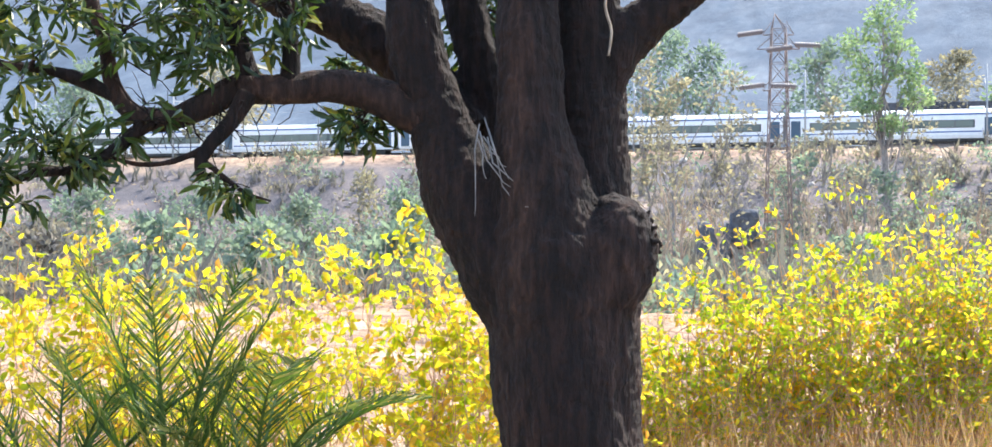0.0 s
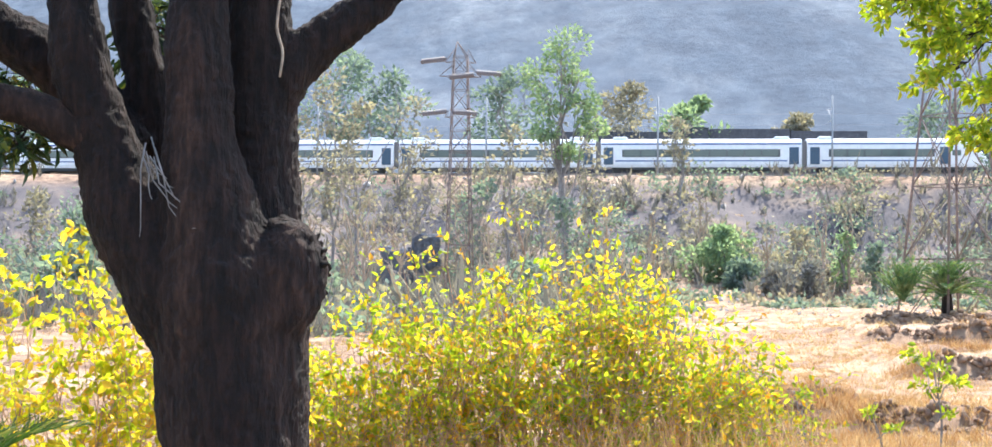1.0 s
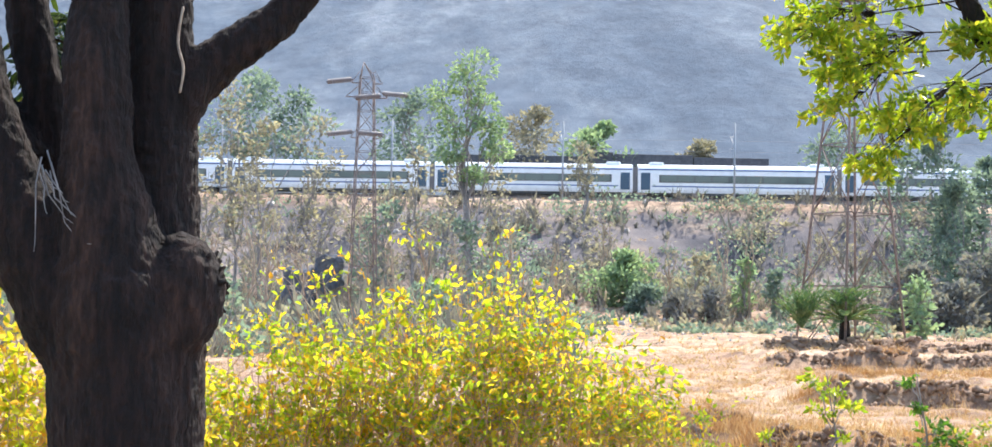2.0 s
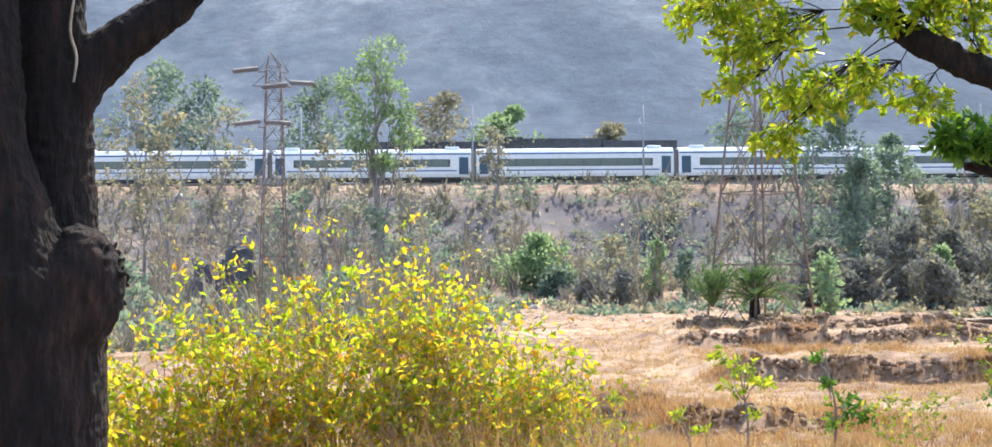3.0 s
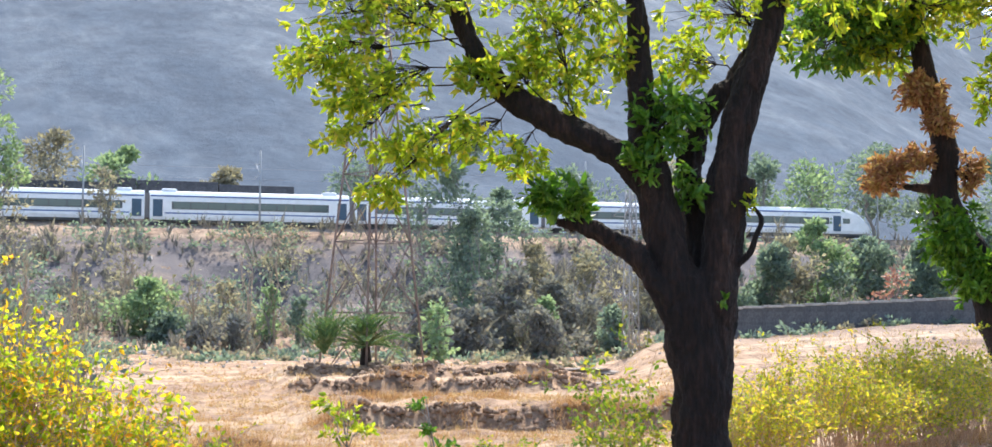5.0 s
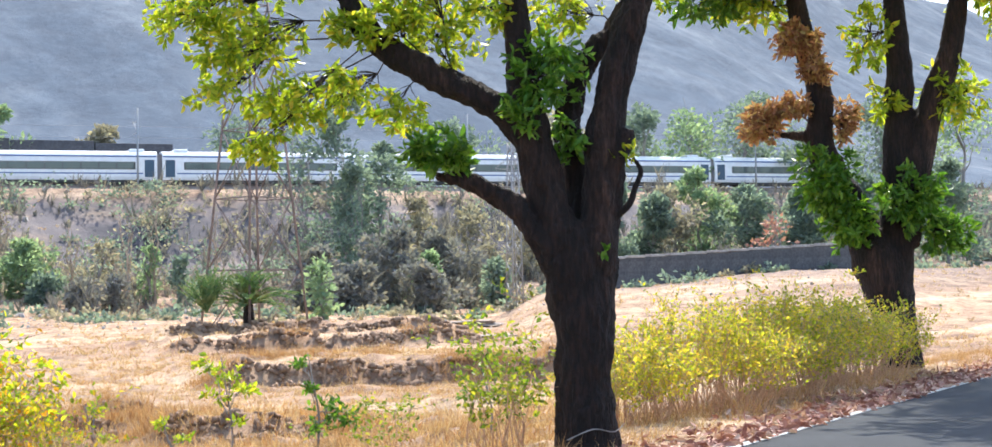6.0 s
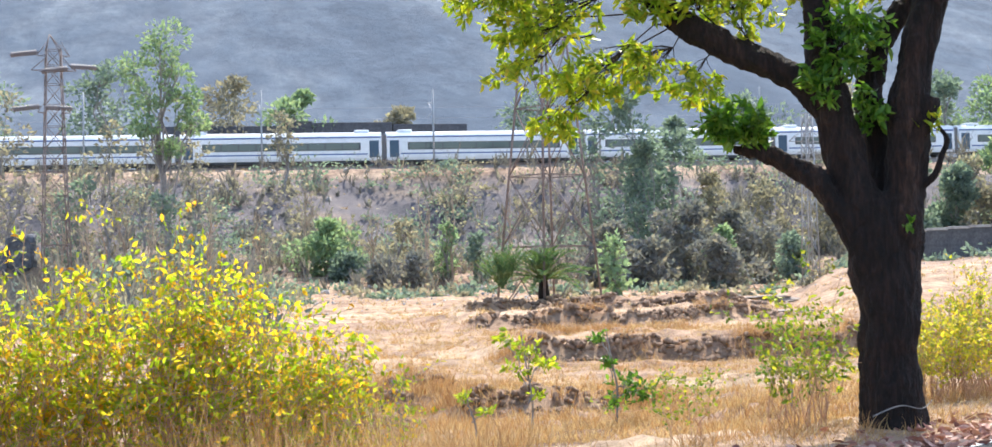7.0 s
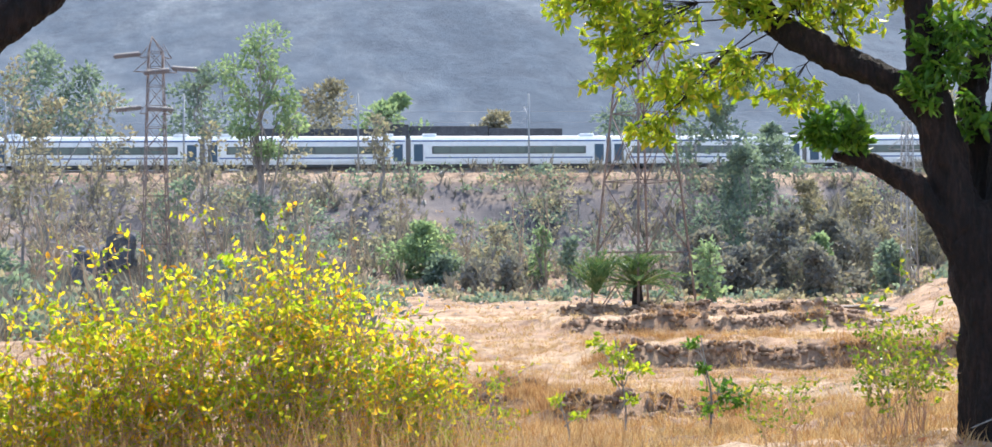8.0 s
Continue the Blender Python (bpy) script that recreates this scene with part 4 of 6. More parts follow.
def build_far_roadside_tree():
    tree = empty("stout_roadside_tree", "stout roadside tree with orange and green young leaves", "tree")
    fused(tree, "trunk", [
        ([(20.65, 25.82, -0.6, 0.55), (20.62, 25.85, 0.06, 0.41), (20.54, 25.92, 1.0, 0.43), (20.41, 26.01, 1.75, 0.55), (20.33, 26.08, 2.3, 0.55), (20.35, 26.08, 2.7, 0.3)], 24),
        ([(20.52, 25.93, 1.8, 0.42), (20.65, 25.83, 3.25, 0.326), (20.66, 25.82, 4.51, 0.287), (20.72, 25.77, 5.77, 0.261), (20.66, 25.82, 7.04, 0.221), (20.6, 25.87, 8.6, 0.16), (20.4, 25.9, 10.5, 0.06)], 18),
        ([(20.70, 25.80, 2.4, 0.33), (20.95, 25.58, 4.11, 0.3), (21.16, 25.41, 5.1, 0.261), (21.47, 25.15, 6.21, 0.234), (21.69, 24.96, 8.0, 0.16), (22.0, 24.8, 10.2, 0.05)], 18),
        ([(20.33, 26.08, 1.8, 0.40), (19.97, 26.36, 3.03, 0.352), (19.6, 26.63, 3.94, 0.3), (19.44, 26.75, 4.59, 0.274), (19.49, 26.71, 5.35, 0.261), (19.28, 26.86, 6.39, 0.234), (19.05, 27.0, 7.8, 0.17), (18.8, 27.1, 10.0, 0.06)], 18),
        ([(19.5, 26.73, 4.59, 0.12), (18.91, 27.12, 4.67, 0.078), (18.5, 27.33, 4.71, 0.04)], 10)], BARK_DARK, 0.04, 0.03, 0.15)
    orange, green, lime = Crown(31), Crown(32), Crown(33)
    for root, c, r, n in [((18.9, 27.1, 4.67), (18.35, 27.2, 4.85), (0.45, 0.5, 0.42), 30), ((19.3, 26.8, 4.8), (18.8, 26.8, 5.2), (0.45, 0.4, 0.28), 22), ((19.3, 26.86, 6.3), (18.9, 26.7, 6.55), (0.55, 0.5, 0.42), 34), ((19.4, 26.7, 5.5), (19.1, 26.3, 5.95), (0.4, 0.4, 0.4), 16), ((19.4, 26.7, 4.8), (19.85, 26.4, 4.9), (0.28, 0.4, 0.5), 14)]:
        orange.cluster(root, c, [0.9 * q for q in r], int(n * 2.8), 8, 0.17, 0.010, 0.4)
    for root, c, r, n in [((19.1, 27.0, 7.4), (17.2, 27.2, 7.7), (1.2, 1.0, 0.9), 90), ((19.0, 27.0, 7.6), (18.4, 27.0, 7.9), (0.9, 0.8, 0.6), 50), ((19.6, 26.6, 3.6), (19.15, 26.2, 3.7), (0.6, 0.6, 0.75), 60), ((20.3, 26.0, 2.6), (19.55, 25.9, 2.9), (0.5, 0.5, 0.6), 36), ((20.6, 25.8, 3.2), (20.6, 25.3, 3.3), (0.8, 0.5, 0.7), 60), ((20.8, 25.6, 2.6), (21.2, 25.2, 2.7), (0.6, 0.5, 0.5), 30)]:
        green.cluster(root, c, r, int(n * 1.5), 9, 0.21, 0.010, 0.5)
    for root, c, r, n in [((20.66, 25.82, 6.5), (20.1, 25.9, 6.6), (0.6, 0.7, 0.7), 26), ((21.3, 25.3, 5.6), (21.5, 25.0, 5.3), (0.7, 0.6, 0.8), 34), ((19.1, 27.0, 7.2), (18.3, 27.2, 7.3), (1.2, 0.9, 0.5), 50), ((20.6, 25.87, 8.2), (20.5, 25.9, 8.2), (1.8, 1.5, 0.8), 90), ((21.69, 24.96, 7.6), (22.3, 24.6, 7.4), (1.2, 1.0, 0.9), 60), ((20.7, 25.8, 5.4), (20.2, 25.6, 5.2), (0.4, 0.4, 0.4), 12),
        ((18.9, 27.1, 9.0), (17.6, 27.2, 8.6), (1.8, 1.6, 0.9), 90), ((20.5, 25.9, 9.6), (20.0, 25.4, 9.6), (2.6, 2.4, 1.0), 150), ((21.9, 24.9, 9.0), (22.6, 24.0, 9.0), (2.2, 2.0, 1.2), 120), ((18.9, 27.1, 8.0), (18.6, 26.2, 8.2), (1.2, 1.2, 0.6), 50),
        # added sprays above the view, unseen, placed only to shade the road
        ((20.4, 25.9, 10.0), (18.6, 24.0, 9.6), (2.4, 2.0, 0.9), 130), ((22.0, 24.8, 9.8), (21.2, 22.4, 9.8), (2.4, 2.0, 0.9), 130), ((18.8, 27.1, 9.6), (16.8, 24.6, 9.2), (1.8, 1.6, 0.8), 90), ((22.0, 24.8, 9.8), (23.5, 23.0, 9.8), (2.4, 2.0, 0.9), 110),
        ((18.6, 24.4, 9.4), (17.2, 20.8, 8.9), (2.2, 2.0, 0.8), 150), ((17.0, 21.2, 8.9), (15.4, 19.0, 8.8), (1.9, 1.7, 0.7), 120), ((20.0, 24.0, 9.6), (18.5, 22.0, 9.4), (2.2, 1.9, 0.8), 140)]:
        lime.cluster(root, c, r, int(n * 1.3), 8, 0.21, 0.012, 0.35)
    orange.done(tree, LEAF_ORANGE, BARK_DARK, 0.40, 0, "rust-orange young leaves")
    green.done(tree, LEAF_GREEN, BARK_DARK, 0.42, 0, "bright green dense leaves")
    lime.done(tree, LEAF_LIME, BARK_DARK, 0.40, 0, "yellow-green leaves")
    rebase(tree, (20.62, 25.85, 0.0))


build_mango_tree()
build_roadside_tree()
build_far_roadside_tree()


# ---- bushes ----
def build_bush(name, label, blobs, leaf_mat, leaf, density, seed, arching=0, singles=0, group="", stems=0.006):
    """A thicket: bare stems from the ground, arching canes, small round leaves along them. blobs: (x, y, rx, ry, height)."""
    rng = np.random.default_rng(seed)
    x0, y0 = blobs[0][0], blobs[0][1]
    bush = empty(name, label, "bush", (0, 0, 0), group)
    wood, cane = Geo(), Geo()
    pos, way, size = [], [], []
    for (bx, by, rx, ry, h) in blobs:
        for k in range(int(density * (rx * ry + 0.4) * 5)):
            a, rr = rng.uniform(0, 2 * math.pi), math.sqrt(rng.random())
            fx, fy = bx + rx * 0.75 * rr * math.cos(a), by + ry * 0.75 * rr * math.sin(a)
            fz = float(ground_z(fx, fy)) - 0.05
            top = h * (1 - 0.45 * rr ** 2.5) * rng.uniform(0.72, 1.03) * (1.2 if rng.random() < 0.035 else 1.0)
            tx, ty = fx + rx * 0.35 * math.cos(a) * rr + rng.normal() * 0.16, fy + ry * 0.35 * math.sin(a) * rr + rng.normal() * 0.16
            q = bezier((fx, fy, fz), (tx, ty, fz + top), 0.0, rng, 7)
            if rng.random() < arching:
                q[-1] += np.array([rng.normal() * 0.35, rng.normal() * 0.2, -0.12])
                q[-2] += np.array([rng.normal() * 0.1, 0, 0.06])
            wood.tube([(*w, stems * (1.15 - 0.13 * i)) for i, w in enumerate(q)], 4, cap=False)
            # side shoots with leaves
            for _ in range(rng.integers(5, 9)):
                u = 1.0 - 0.60 * rng.random() ** 1.15
                i = min(5, int(u * 6))
                p = q[i] + (q[i + 1] - q[i]) * (u * 6 - i)
                d = rng.normal(size=3)
                d[2] = abs(d[2]) * 0.6 + 0.2
                d /= np.linalg.norm(d)
                ln = rng.uniform(0.14, 0.38)
                e = p + d * ln
                cane.tube([(*p, stems * 0.5), (*((p + e) / 2 + rng.normal(size=3) * 0.015), stems * 0.4), (*e, stems * 0.2)], 3, cap=False)
                m = rng.integers(5, 10)
                for t in np.linspace(0.15, 1.0, m):
                    pos.append(p + (e - p) * t + rng.normal(size=3) * 0.006)
                    w = rng.normal(size=3) + d * 0.5
                    way.append(w)
                    size.append(leaf * rng.uniform(0.55, 1.2))
    tagged(wood.ob("stems", STEM_RED, bush, "thin reddish bare stems"), kind="stuff")
    tagged(cane.ob("shoots", TWIG_PALE, bush), kind="stuff")
    pos, way, size = np.array(pos), np.array(way), np.array(size)
    order = rng.permutation(len(pos))
    one, rest = order[:singles], order[singles:]
    v, f = scatter(pos[rest], way[rest], size[rest], size[rest] * 0.56, rng)
    tagged(fast_mesh("foliage", v, f, leaf_mat, bush), kind="stuff")
    if singles:
        v, f = scatter([(0, 0, 0)], [(0, 1, 0)], 1.0, 0.56, rng)
        me = bpy.data.meshes.new("leaf")
        me.from_pydata(v.tolist(), [], f.tolist())
        me.materials.append(leaf_mat)
        for i in one:
            lf = new("leaf", me)
            lf.parent = bush
            lf.matrix_basis = Matrix.LocRotScale(Vector(pos[i]), Euler((rng.uniform(0, 6.3), rng.uniform(0, 6.3), rng.uniform(0, 6.3))), Vector((size[i],) * 3))
    rebase(bush, (x0, y0, float(ground_z(x0, y0))))
    return bush


build_bush("yellowing_bush", "large bush with small yellow-green leaves on thin stems", [(0.40, 12.4, 1.2, 0.45, 2.36), (-0.55, 12.2, 0.8, 0.4, 2.12), (1.2, 12.6, 0.8, 0.4, 2.1), (0.3, 12.1, 0.9, 0.35, 2.1), (-1.2, 12.1, 0.6, 0.35, 1.85), (-1.9, 12.0, 0.7, 0.35, 1.85), (1.8, 12.7, 0.45, 0.3, 1.6)], LEAF_GREENYELLOW, 0.062, 21, 101, 0.25, 150, stems=0.006)
build_bush("yellow_bush", "straggly bush with round yellow leaves on arching canes", [(-3.1, 10.6, 1.4, 0.6, 2.4), (-5.2, 9.8, 1.4, 0.6, 2.45), (-2.1, 11.0, 0.9, 0.5, 2.3), (-4.2, 10.2, 1.0, 0.5, 2.3)], LEAF_YELLOW, 0.080, 11.5, 102, 0.55, 150, stems=0.005)
build_bush("hedge_bush", "yellow-green thicket along the roadside", [(11.4, 18.2, 1.3, 0.8, 1.6), (13.4, 19.9, 1.5, 0.9, 1.65), (15.6, 21.6, 1.5, 0.9, 1.65), (17.8, 23.6, 1.5, 0.9, 1.55), (9.7, 17.2, 0.8, 0.6, 1.25)], LEAF_HEDGE, 0.062, 19, 103, 0.2, 0, stems=0.006)
build_bush("roadside_weed", "leggy yellow-green weeds beside the tree foot", [(7.12, 15.0, 0.22, 0.3, 1.8), (6.95, 15.3, 0.22, 0.3, 1.6), (7.25, 15.3, 0.2, 0.3, 1.45)], LEAF_WEED, 0.072, 3.8, 104, 0.7)
build_bush("low_weed", "sparse low weeds in dry grass", [(5.95, 15.3, 0.5, 0.35, 0.95)], LEAF_WEED, 0.055, 3.0, 106, 0.5)
build_bush("thin_shrub", "thin arching shrub with sparse green leaves in dry grass", [(2.35, 13.6, 0.7, 0.5, 1.25)], LEAF_GREENYELLOW, 0.055, 4, 105, 0.9)


# ---- field: grass, saplings, palms ----
def polar(az, rng_m):
    return rng_m * math.sin(radians(az)), rng_m * math.cos(radians(az))


def tufts(name, label, spots, material, blades, height, width, seed, lean=0.5):
    """Dry grass as one sheet of blades: spots are (x, y, z) feet."""
    rng = np.random.default_rng(seed)
    spots = np.array(spots)
    n = len(spots) * blades
    feet = np.repeat(spots, blades, axis=0) + rng.normal(size=(n, 3)) * np.array([0.10, 0.10, 0.0]) * (height / 0.3)
    h = np.repeat(rng.uniform(0.45, 1.2, len(spots)), blades) * height * rng.uniform(0.5, 1.15, n)
    way = rng.normal(size=(n, 3)) * lean
    way[:, 2] = 1.0
    v, f = scatter(feet, way, h, width, rng, BLADE, BLADE_F)
    ob = fast_mesh(name, v, f, material)
    return tagged(ob, label, "grass", kind="stuff")


def field_spots(n, seed, u0, u1, az0, az1, keep=None):
    rng = np.random.default_rng(seed)
    out = []
    while len(out) < n:
        az, r = rng.uniform(az0, az1), u0 * (u1 / u0) ** rng.random()
        x, y = polar(az, r)
        off = EDGE_N.x * x + EDGE_N.y * y - EDGE_D
        if off < 1.0 or (keep and not keep(x, y, rng)):
            continue
        out.append((x, y, rough_z(x, y) - 0.02))
    return out


def patchy(x, y, rng):
    return noise.noise(Vector((x * 0.16, y * 0.10, 11))) + 0.6 * rng.random() > 0.25


tufts("straw_grass", "short dry straw-coloured field grass", field_spots(6500, 1, 13, 60, -30, 44, patchy), STRAW, 9, 0.17, 0.012, 201, 0.7)
tufts("far_straw_grass", "dry straw-coloured grass across the far field", field_spots(5200, 2, 55, 140, -32, 44, patchy), STRAW, 6, 0.30, 0.05, 202, 0.7)
tufts("bank_grass", "dry straw grass over the railway bank", field_spots(1500, 9, 128, 200, -32, 44, patchy), STRAW, 6, 0.45, 0.07, 206, 0.7)
tufts("tall_straw_grass", "tall bleached grass beside the bushes", field_spots(900, 3, 11.5, 20, -32, 16, lambda x, y, r: True), RUST_GRASS, 10, 0.55, 0.010, 203, 0.35)


def bund_spots(n, seed, rows):
    rng = np.random.default_rng(seed)
    out = []
    while len(out) < n:
        row, u0, w, h, x0, x1 = BUNDS[rows[int(rng.integers(len(rows)))]]
        x = rng.uniform(x0, x1)
        u = edge_u(x, row, u0) + rng.normal(0.1, 0.4)
        y = u + TRACK_SLOPE * x
        if noise.noise(Vector((x * 0.33, row * 2.0, 1))) < -0.1 + 0.4 * rng.random():
            continue
        out.append((x, y, rough_z(x, y) - 0.02))
    return out


tufts("rust_grass", "rust-brown dry grass on the field banks", bund_spots(1300, 5, [0, 0, 3, 4, 1, 1, 1, 2, 6, 7]), RUST_GRASS, 12, 0.42, 0.016, 204, 0.5)
tufts("stubble", "dense bleached stubble over the near field", field_spots(8000, 12, 19, 62, 3, 29), STRAW, 8, 0.20, 0.014, 210, 0.6)
tufts("brown_stubble", "patches of rusty dry stubble", field_spots(2600, 13, 19, 90, 3, 29, patchy), RUST_GRASS, 9, 0.26, 0.018, 211, 0.6)


def build_clods():
    """Broken brown earth along the terrace faces."""
    rng = np.random.default_rng(55)
    cube = np.array([(-1, -1, -1), (1, -1, -1), (1, 1, -1), (-1, 1, -1), (-0.7, -0.8, 1), (0.8, -0.6, 0.8), (0.6, 0.7, 1), (-0.8, 0.6, 0.7)], float)
    cf = np.array([(0, 3, 2, 1), (4, 5, 6, 7), (0, 1, 5, 4), (1, 2, 6, 5), (2, 3, 7, 6), (3, 0, 4, 7)])
    sv, sf = [], []
    for k in range(2200):
        row, u0, w, h, x0, x1 = BUNDS[(0, 1, 1, 1, 2, 2, 2, 3, 4, 5, 5, 7, 8)[k % 13]]
        x = rng.uniform(x0 + 0.6, x1 - 1.0)
        y = edge_u(x, row, u0) + rng.normal(-0.2, 0.22) + TRACK_SLOPE * x
        sz = rng.uniform(0.02, 0.055) * (0.7 + y / 50)
        rot = np.array(Euler((rng.normal() * 0.4, rng.normal() * 0.4, rng.uniform(0, 6.3))).to_matrix())
        sf.append(cf + 8 * len(sv))
        sv.append((cube * rng.uniform(0.6, 1.4, 3) * rng.uniform(0.8, 1.2, cube.shape) * sz * np.array([1.6, 1, 0.8])) @ rot.T + np.array([x, y, rough_z(x, y) + sz * 0.2]))
    tagged(fast_mesh("earth_clods", np.concatenate(sv), np.concatenate(sf), CLOD), "crumbled brown earth along the field terraces", "earth", kind="stuff")


build_clods()
BUSH_FEET = [(x, y, float(ground_z(x, y)) - 0.02) for x, y in zip(np.random.default_rng(14).uniform(-1.9, 2.2, 420), np.random.default_rng(15).uniform(11.0, 12.6, 420))]
tufts("dry_stalks", "upright reddish-brown dry stalks round the bush foot", BUSH_FEET, RUST_GRASS, 9, 1.0, 0.007, 207, 0.22)
FRONT = [(x, y, float(ground_z(x, y)) - 0.02) for x, y in zip(np.random.default_rng(18).uniform(-1.7, 2.4, 420), np.random.default_rng(19).uniform(10.7, 11.5, 420))]
tufts("bleached_stalks", "pale bleached grass stalks before the bush", FRONT, STRAW, 8, 0.85, 0.007, 209, 0.3)
BUSH_FEET_2 = [(x, y, float(ground_z(x, y)) - 0.02) for x, y in zip(np.random.default_rng(16).uniform(-6.2, -2.0, 460), np.random.default_rng(17).uniform(9.2, 10.8, 460))]
tufts("dry_stalks", "tangled straw stalks among the yellow bush", BUSH_FEET_2, STRAW, 8, 0.8, 0.007, 208, 0.35)
tufts("roadside_grass", "dry brown grass along the road verge", [(*road_xy(a, o), float(ground_z(*road_xy(a, o))) - 0.02) for a, o in zip(np.random.default_rng(6).uniform(0, 42, 1500), np.random.default_rng(7).uniform(0.9, 3.2, 1500))], RUST_GRASS, 8, 0.24, 0.010, 205, 0.6)


def fallen_leaves():
    rng = np.random.default_rng(8)
    n = 9000
    al, off = rng.uniform(-4, 45, n), np.abs(rng.normal(0.35, 0.5, n)) - 0.25
    pos, way = [], []
    for a, o in zip(al, off):
        x, y = road_xy(a, o)
        z = 0.06 if o < 0 else rough_z(x, y)
        pos.append((x, y, z + rng.uniform(0.005, 0.05)))
        way.append((rng.normal(), rng.normal(), rng.normal() * 0.25))
    v, f = scatter(pos, way, rng.uniform(0.08, 0.18, n), 0.06, rng)
    tagged(fast_mesh("leaf_litter", v, f, LEAF_FALLEN), "brown and red fallen leaves along the road edge", "leaf litter", kind="stuff")


fallen_leaves()


def build_sapling(x, y, h, seed, leaf_mat, label, clusters, leaf=0.11):
    z = rough_z(x, y)
    sap = empty("sapling", label, "sapling", (0, 0, 0), "saplings in the field")
    stem = [(x, y, z - 0.05, 0.018), (x + 0.03, y, z + h * 0.35, 0.015), (x - 0.05, y, z + h * 0.7, 0.011), (x - 0.12, y, z + h, 0.006)]
    Geo().tube(stem, 7).ob("stem", BARK_GREY, sap)
    cr = Crown(seed)
    for dx, dz, r, n in clusters:
        cr.cluster((x - 0.03, y, z + h * 0.55 * min(1, dz / h + 0.2)), (x + dx, y, z + dz), (r, r, r * 0.6), n, 6, leaf, 0.005, 0.25)
    cr.done(sap, leaf_mat, BARK_GREY, 0.48, 0)
    rebase(sap, (x, y, z))


build_sapling(6.05, 22.0, 1.55, 301, LEAF_LIME, "young sapling with bright lime leaves in dry grass", [(-0.35, 1.45, 0.22, 9), (0.0, 1.3, 0.22, 9), (0.2, 1.1, 0.22, 9), (-0.2, 1.0, 0.16, 5), (0.05, 0.65, 0.18, 4)])
build_sapling(7.05, 21.2, 1.35, 302, LEAF_GREEN, "low leafy sapling with dark green leaves", [(0.15, 0.55, 0.26, 14), (0.45, 0.45, 0.24, 12), (0.0, 0.35, 0.2, 7), (-0.2, 1.2, 0.16, 5), (-0.1, 0.9, 0.14, 4)])
build_sapling(4.9, 20.6, 0.75, 303, LEAF_LIME, "small sapling with a few green leaves", [(-0.1, 0.7, 0.15, 6), (0.2, 0.45, 0.15, 4)], 0.09)
build_sapling(4.1, 21.5, 1.0, 304, LEAF_LIME, "thin sapling with sparse drooping leaves", [(0.0, 0.95, 0.14, 5), (0.08, 0.6, 0.12, 3)], 0.09)
build_sapling(9.2, 20.2, 0.9, 305, LEAF_GREEN, "thin weed with small green leaves", [(0.0, 0.8, 0.25, 7), (-0.3, 0.55, 0.2, 5)], 0.08)


def build_date_palm(x, y, size, fronds, seed, mat, label, group, lift=0.0, droop=0.55, stem=True, leaflets=34, lean=(0.55, 1.4), wide=0.010, reach=0.30):
    rng = np.random.default_rng(seed)
    z = rough_z(x, y)
    palm = empty("date_palm", label, "palm", (0, 0, 0), group)
    if stem:
        Geo().tube([(x, y, z - 0.1, 0.10 * size), (x, y, z + lift * 0.5 + 0.1, 0.11 * size), (x, y, z + lift + 0.25 * size, 0.08 * size)], 10, 0.01, 0.1, seed).ob("stem", BARK_DARK, palm)
    for k in range(fronds):
        a = 2 * math.pi * (k + rng.random() * 0.7) / fronds
        up = rng.uniform(lean[0], lean[1])
        L = size * rng.uniform(0.75, 1.1)
        pts = []
        for i in range(9):
            t = i / 8
            r = L * (t * math.cos(up) + 0.12 * t * t)
            pts.append((x + r * math.cos(a), y + r * math.sin(a), z + lift + 0.2 * size + L * (t * math.sin(up) - droop * t ** 2.4), 0.012 * size * (1.05 - t)))
        rach = np.array([p[:3] for p in pts])
        ts = np.repeat(np.linspace(0.12, 1.0, leaflets), 2)
        pos = np.stack([np.interp(ts * 8, np.arange(9), rach[:, c]) for c in range(3)], 1)
        tang = np.stack([np.interp(ts * 8, np.arange(9), np.gradient(rach[:, c])) for c in range(3)], 1)
        tang /= np.linalg.norm(tang, axis=1)[:, None]
        side = np.cross(tang, (0, 0, 1.0))
        side /= np.linalg.norm(side, axis=1)[:, None] + 1e-9
        sg = np.where(np.arange(len(ts)) % 2, 1, -1)[:, None]
        way = side * sg * 0.8 + tang * 0.75 + rng.normal(size=tang.shape) * 0.08 + np.array([0, 0, 0.18])
        ln = L * reach * np.sin(np.clip(ts, 0.1, 0.97) * 3.0) ** 0.6
        v, f = scatter(pos, way, ln, wide * size, rng, BLADE, BLADE_F)
        g = Geo().tube(pts, 4)
        n0 = len(v)
        verts = list(map(tuple, v)) + g.v
        faces = [tuple(q) for q in f] + [tuple(i + n0 for i in q) for q in g.f]
        mesh_ob("frond", verts, faces, mat, palm)
    rebase(palm, (x, y, z))
    return palm


px, py = polar(14.2, 84.5)
build_date_palm(px, py, 2.5, 30, 401, LEAF_FIELD_PALM, "low bushy date palm in the dry field", "palms in the field", 0.0, 0.12, False, 26, (0.75, 1.55), 0.022, 0.18)
px, py = polar(15.65, 86.0)
build_date_palm(px, py, 2.8, 44, 402, LEAF_FIELD_PALM, "date palm with a short dark stem", "palms in the field", 0.5, 0.35, True, 26, (0.1, 1.5), 0.022, 0.18)
px, py = polar(27.2, 104.0)
build_date_palm(px, py, 2.4, 18, 403, LEAF_HAZE, "small pale palm before the bank", "palms in the field", 0.2, 0.4, True, 22, (0.3, 1.45), 0.03)
px, py = polar(-23.2, 7.4)
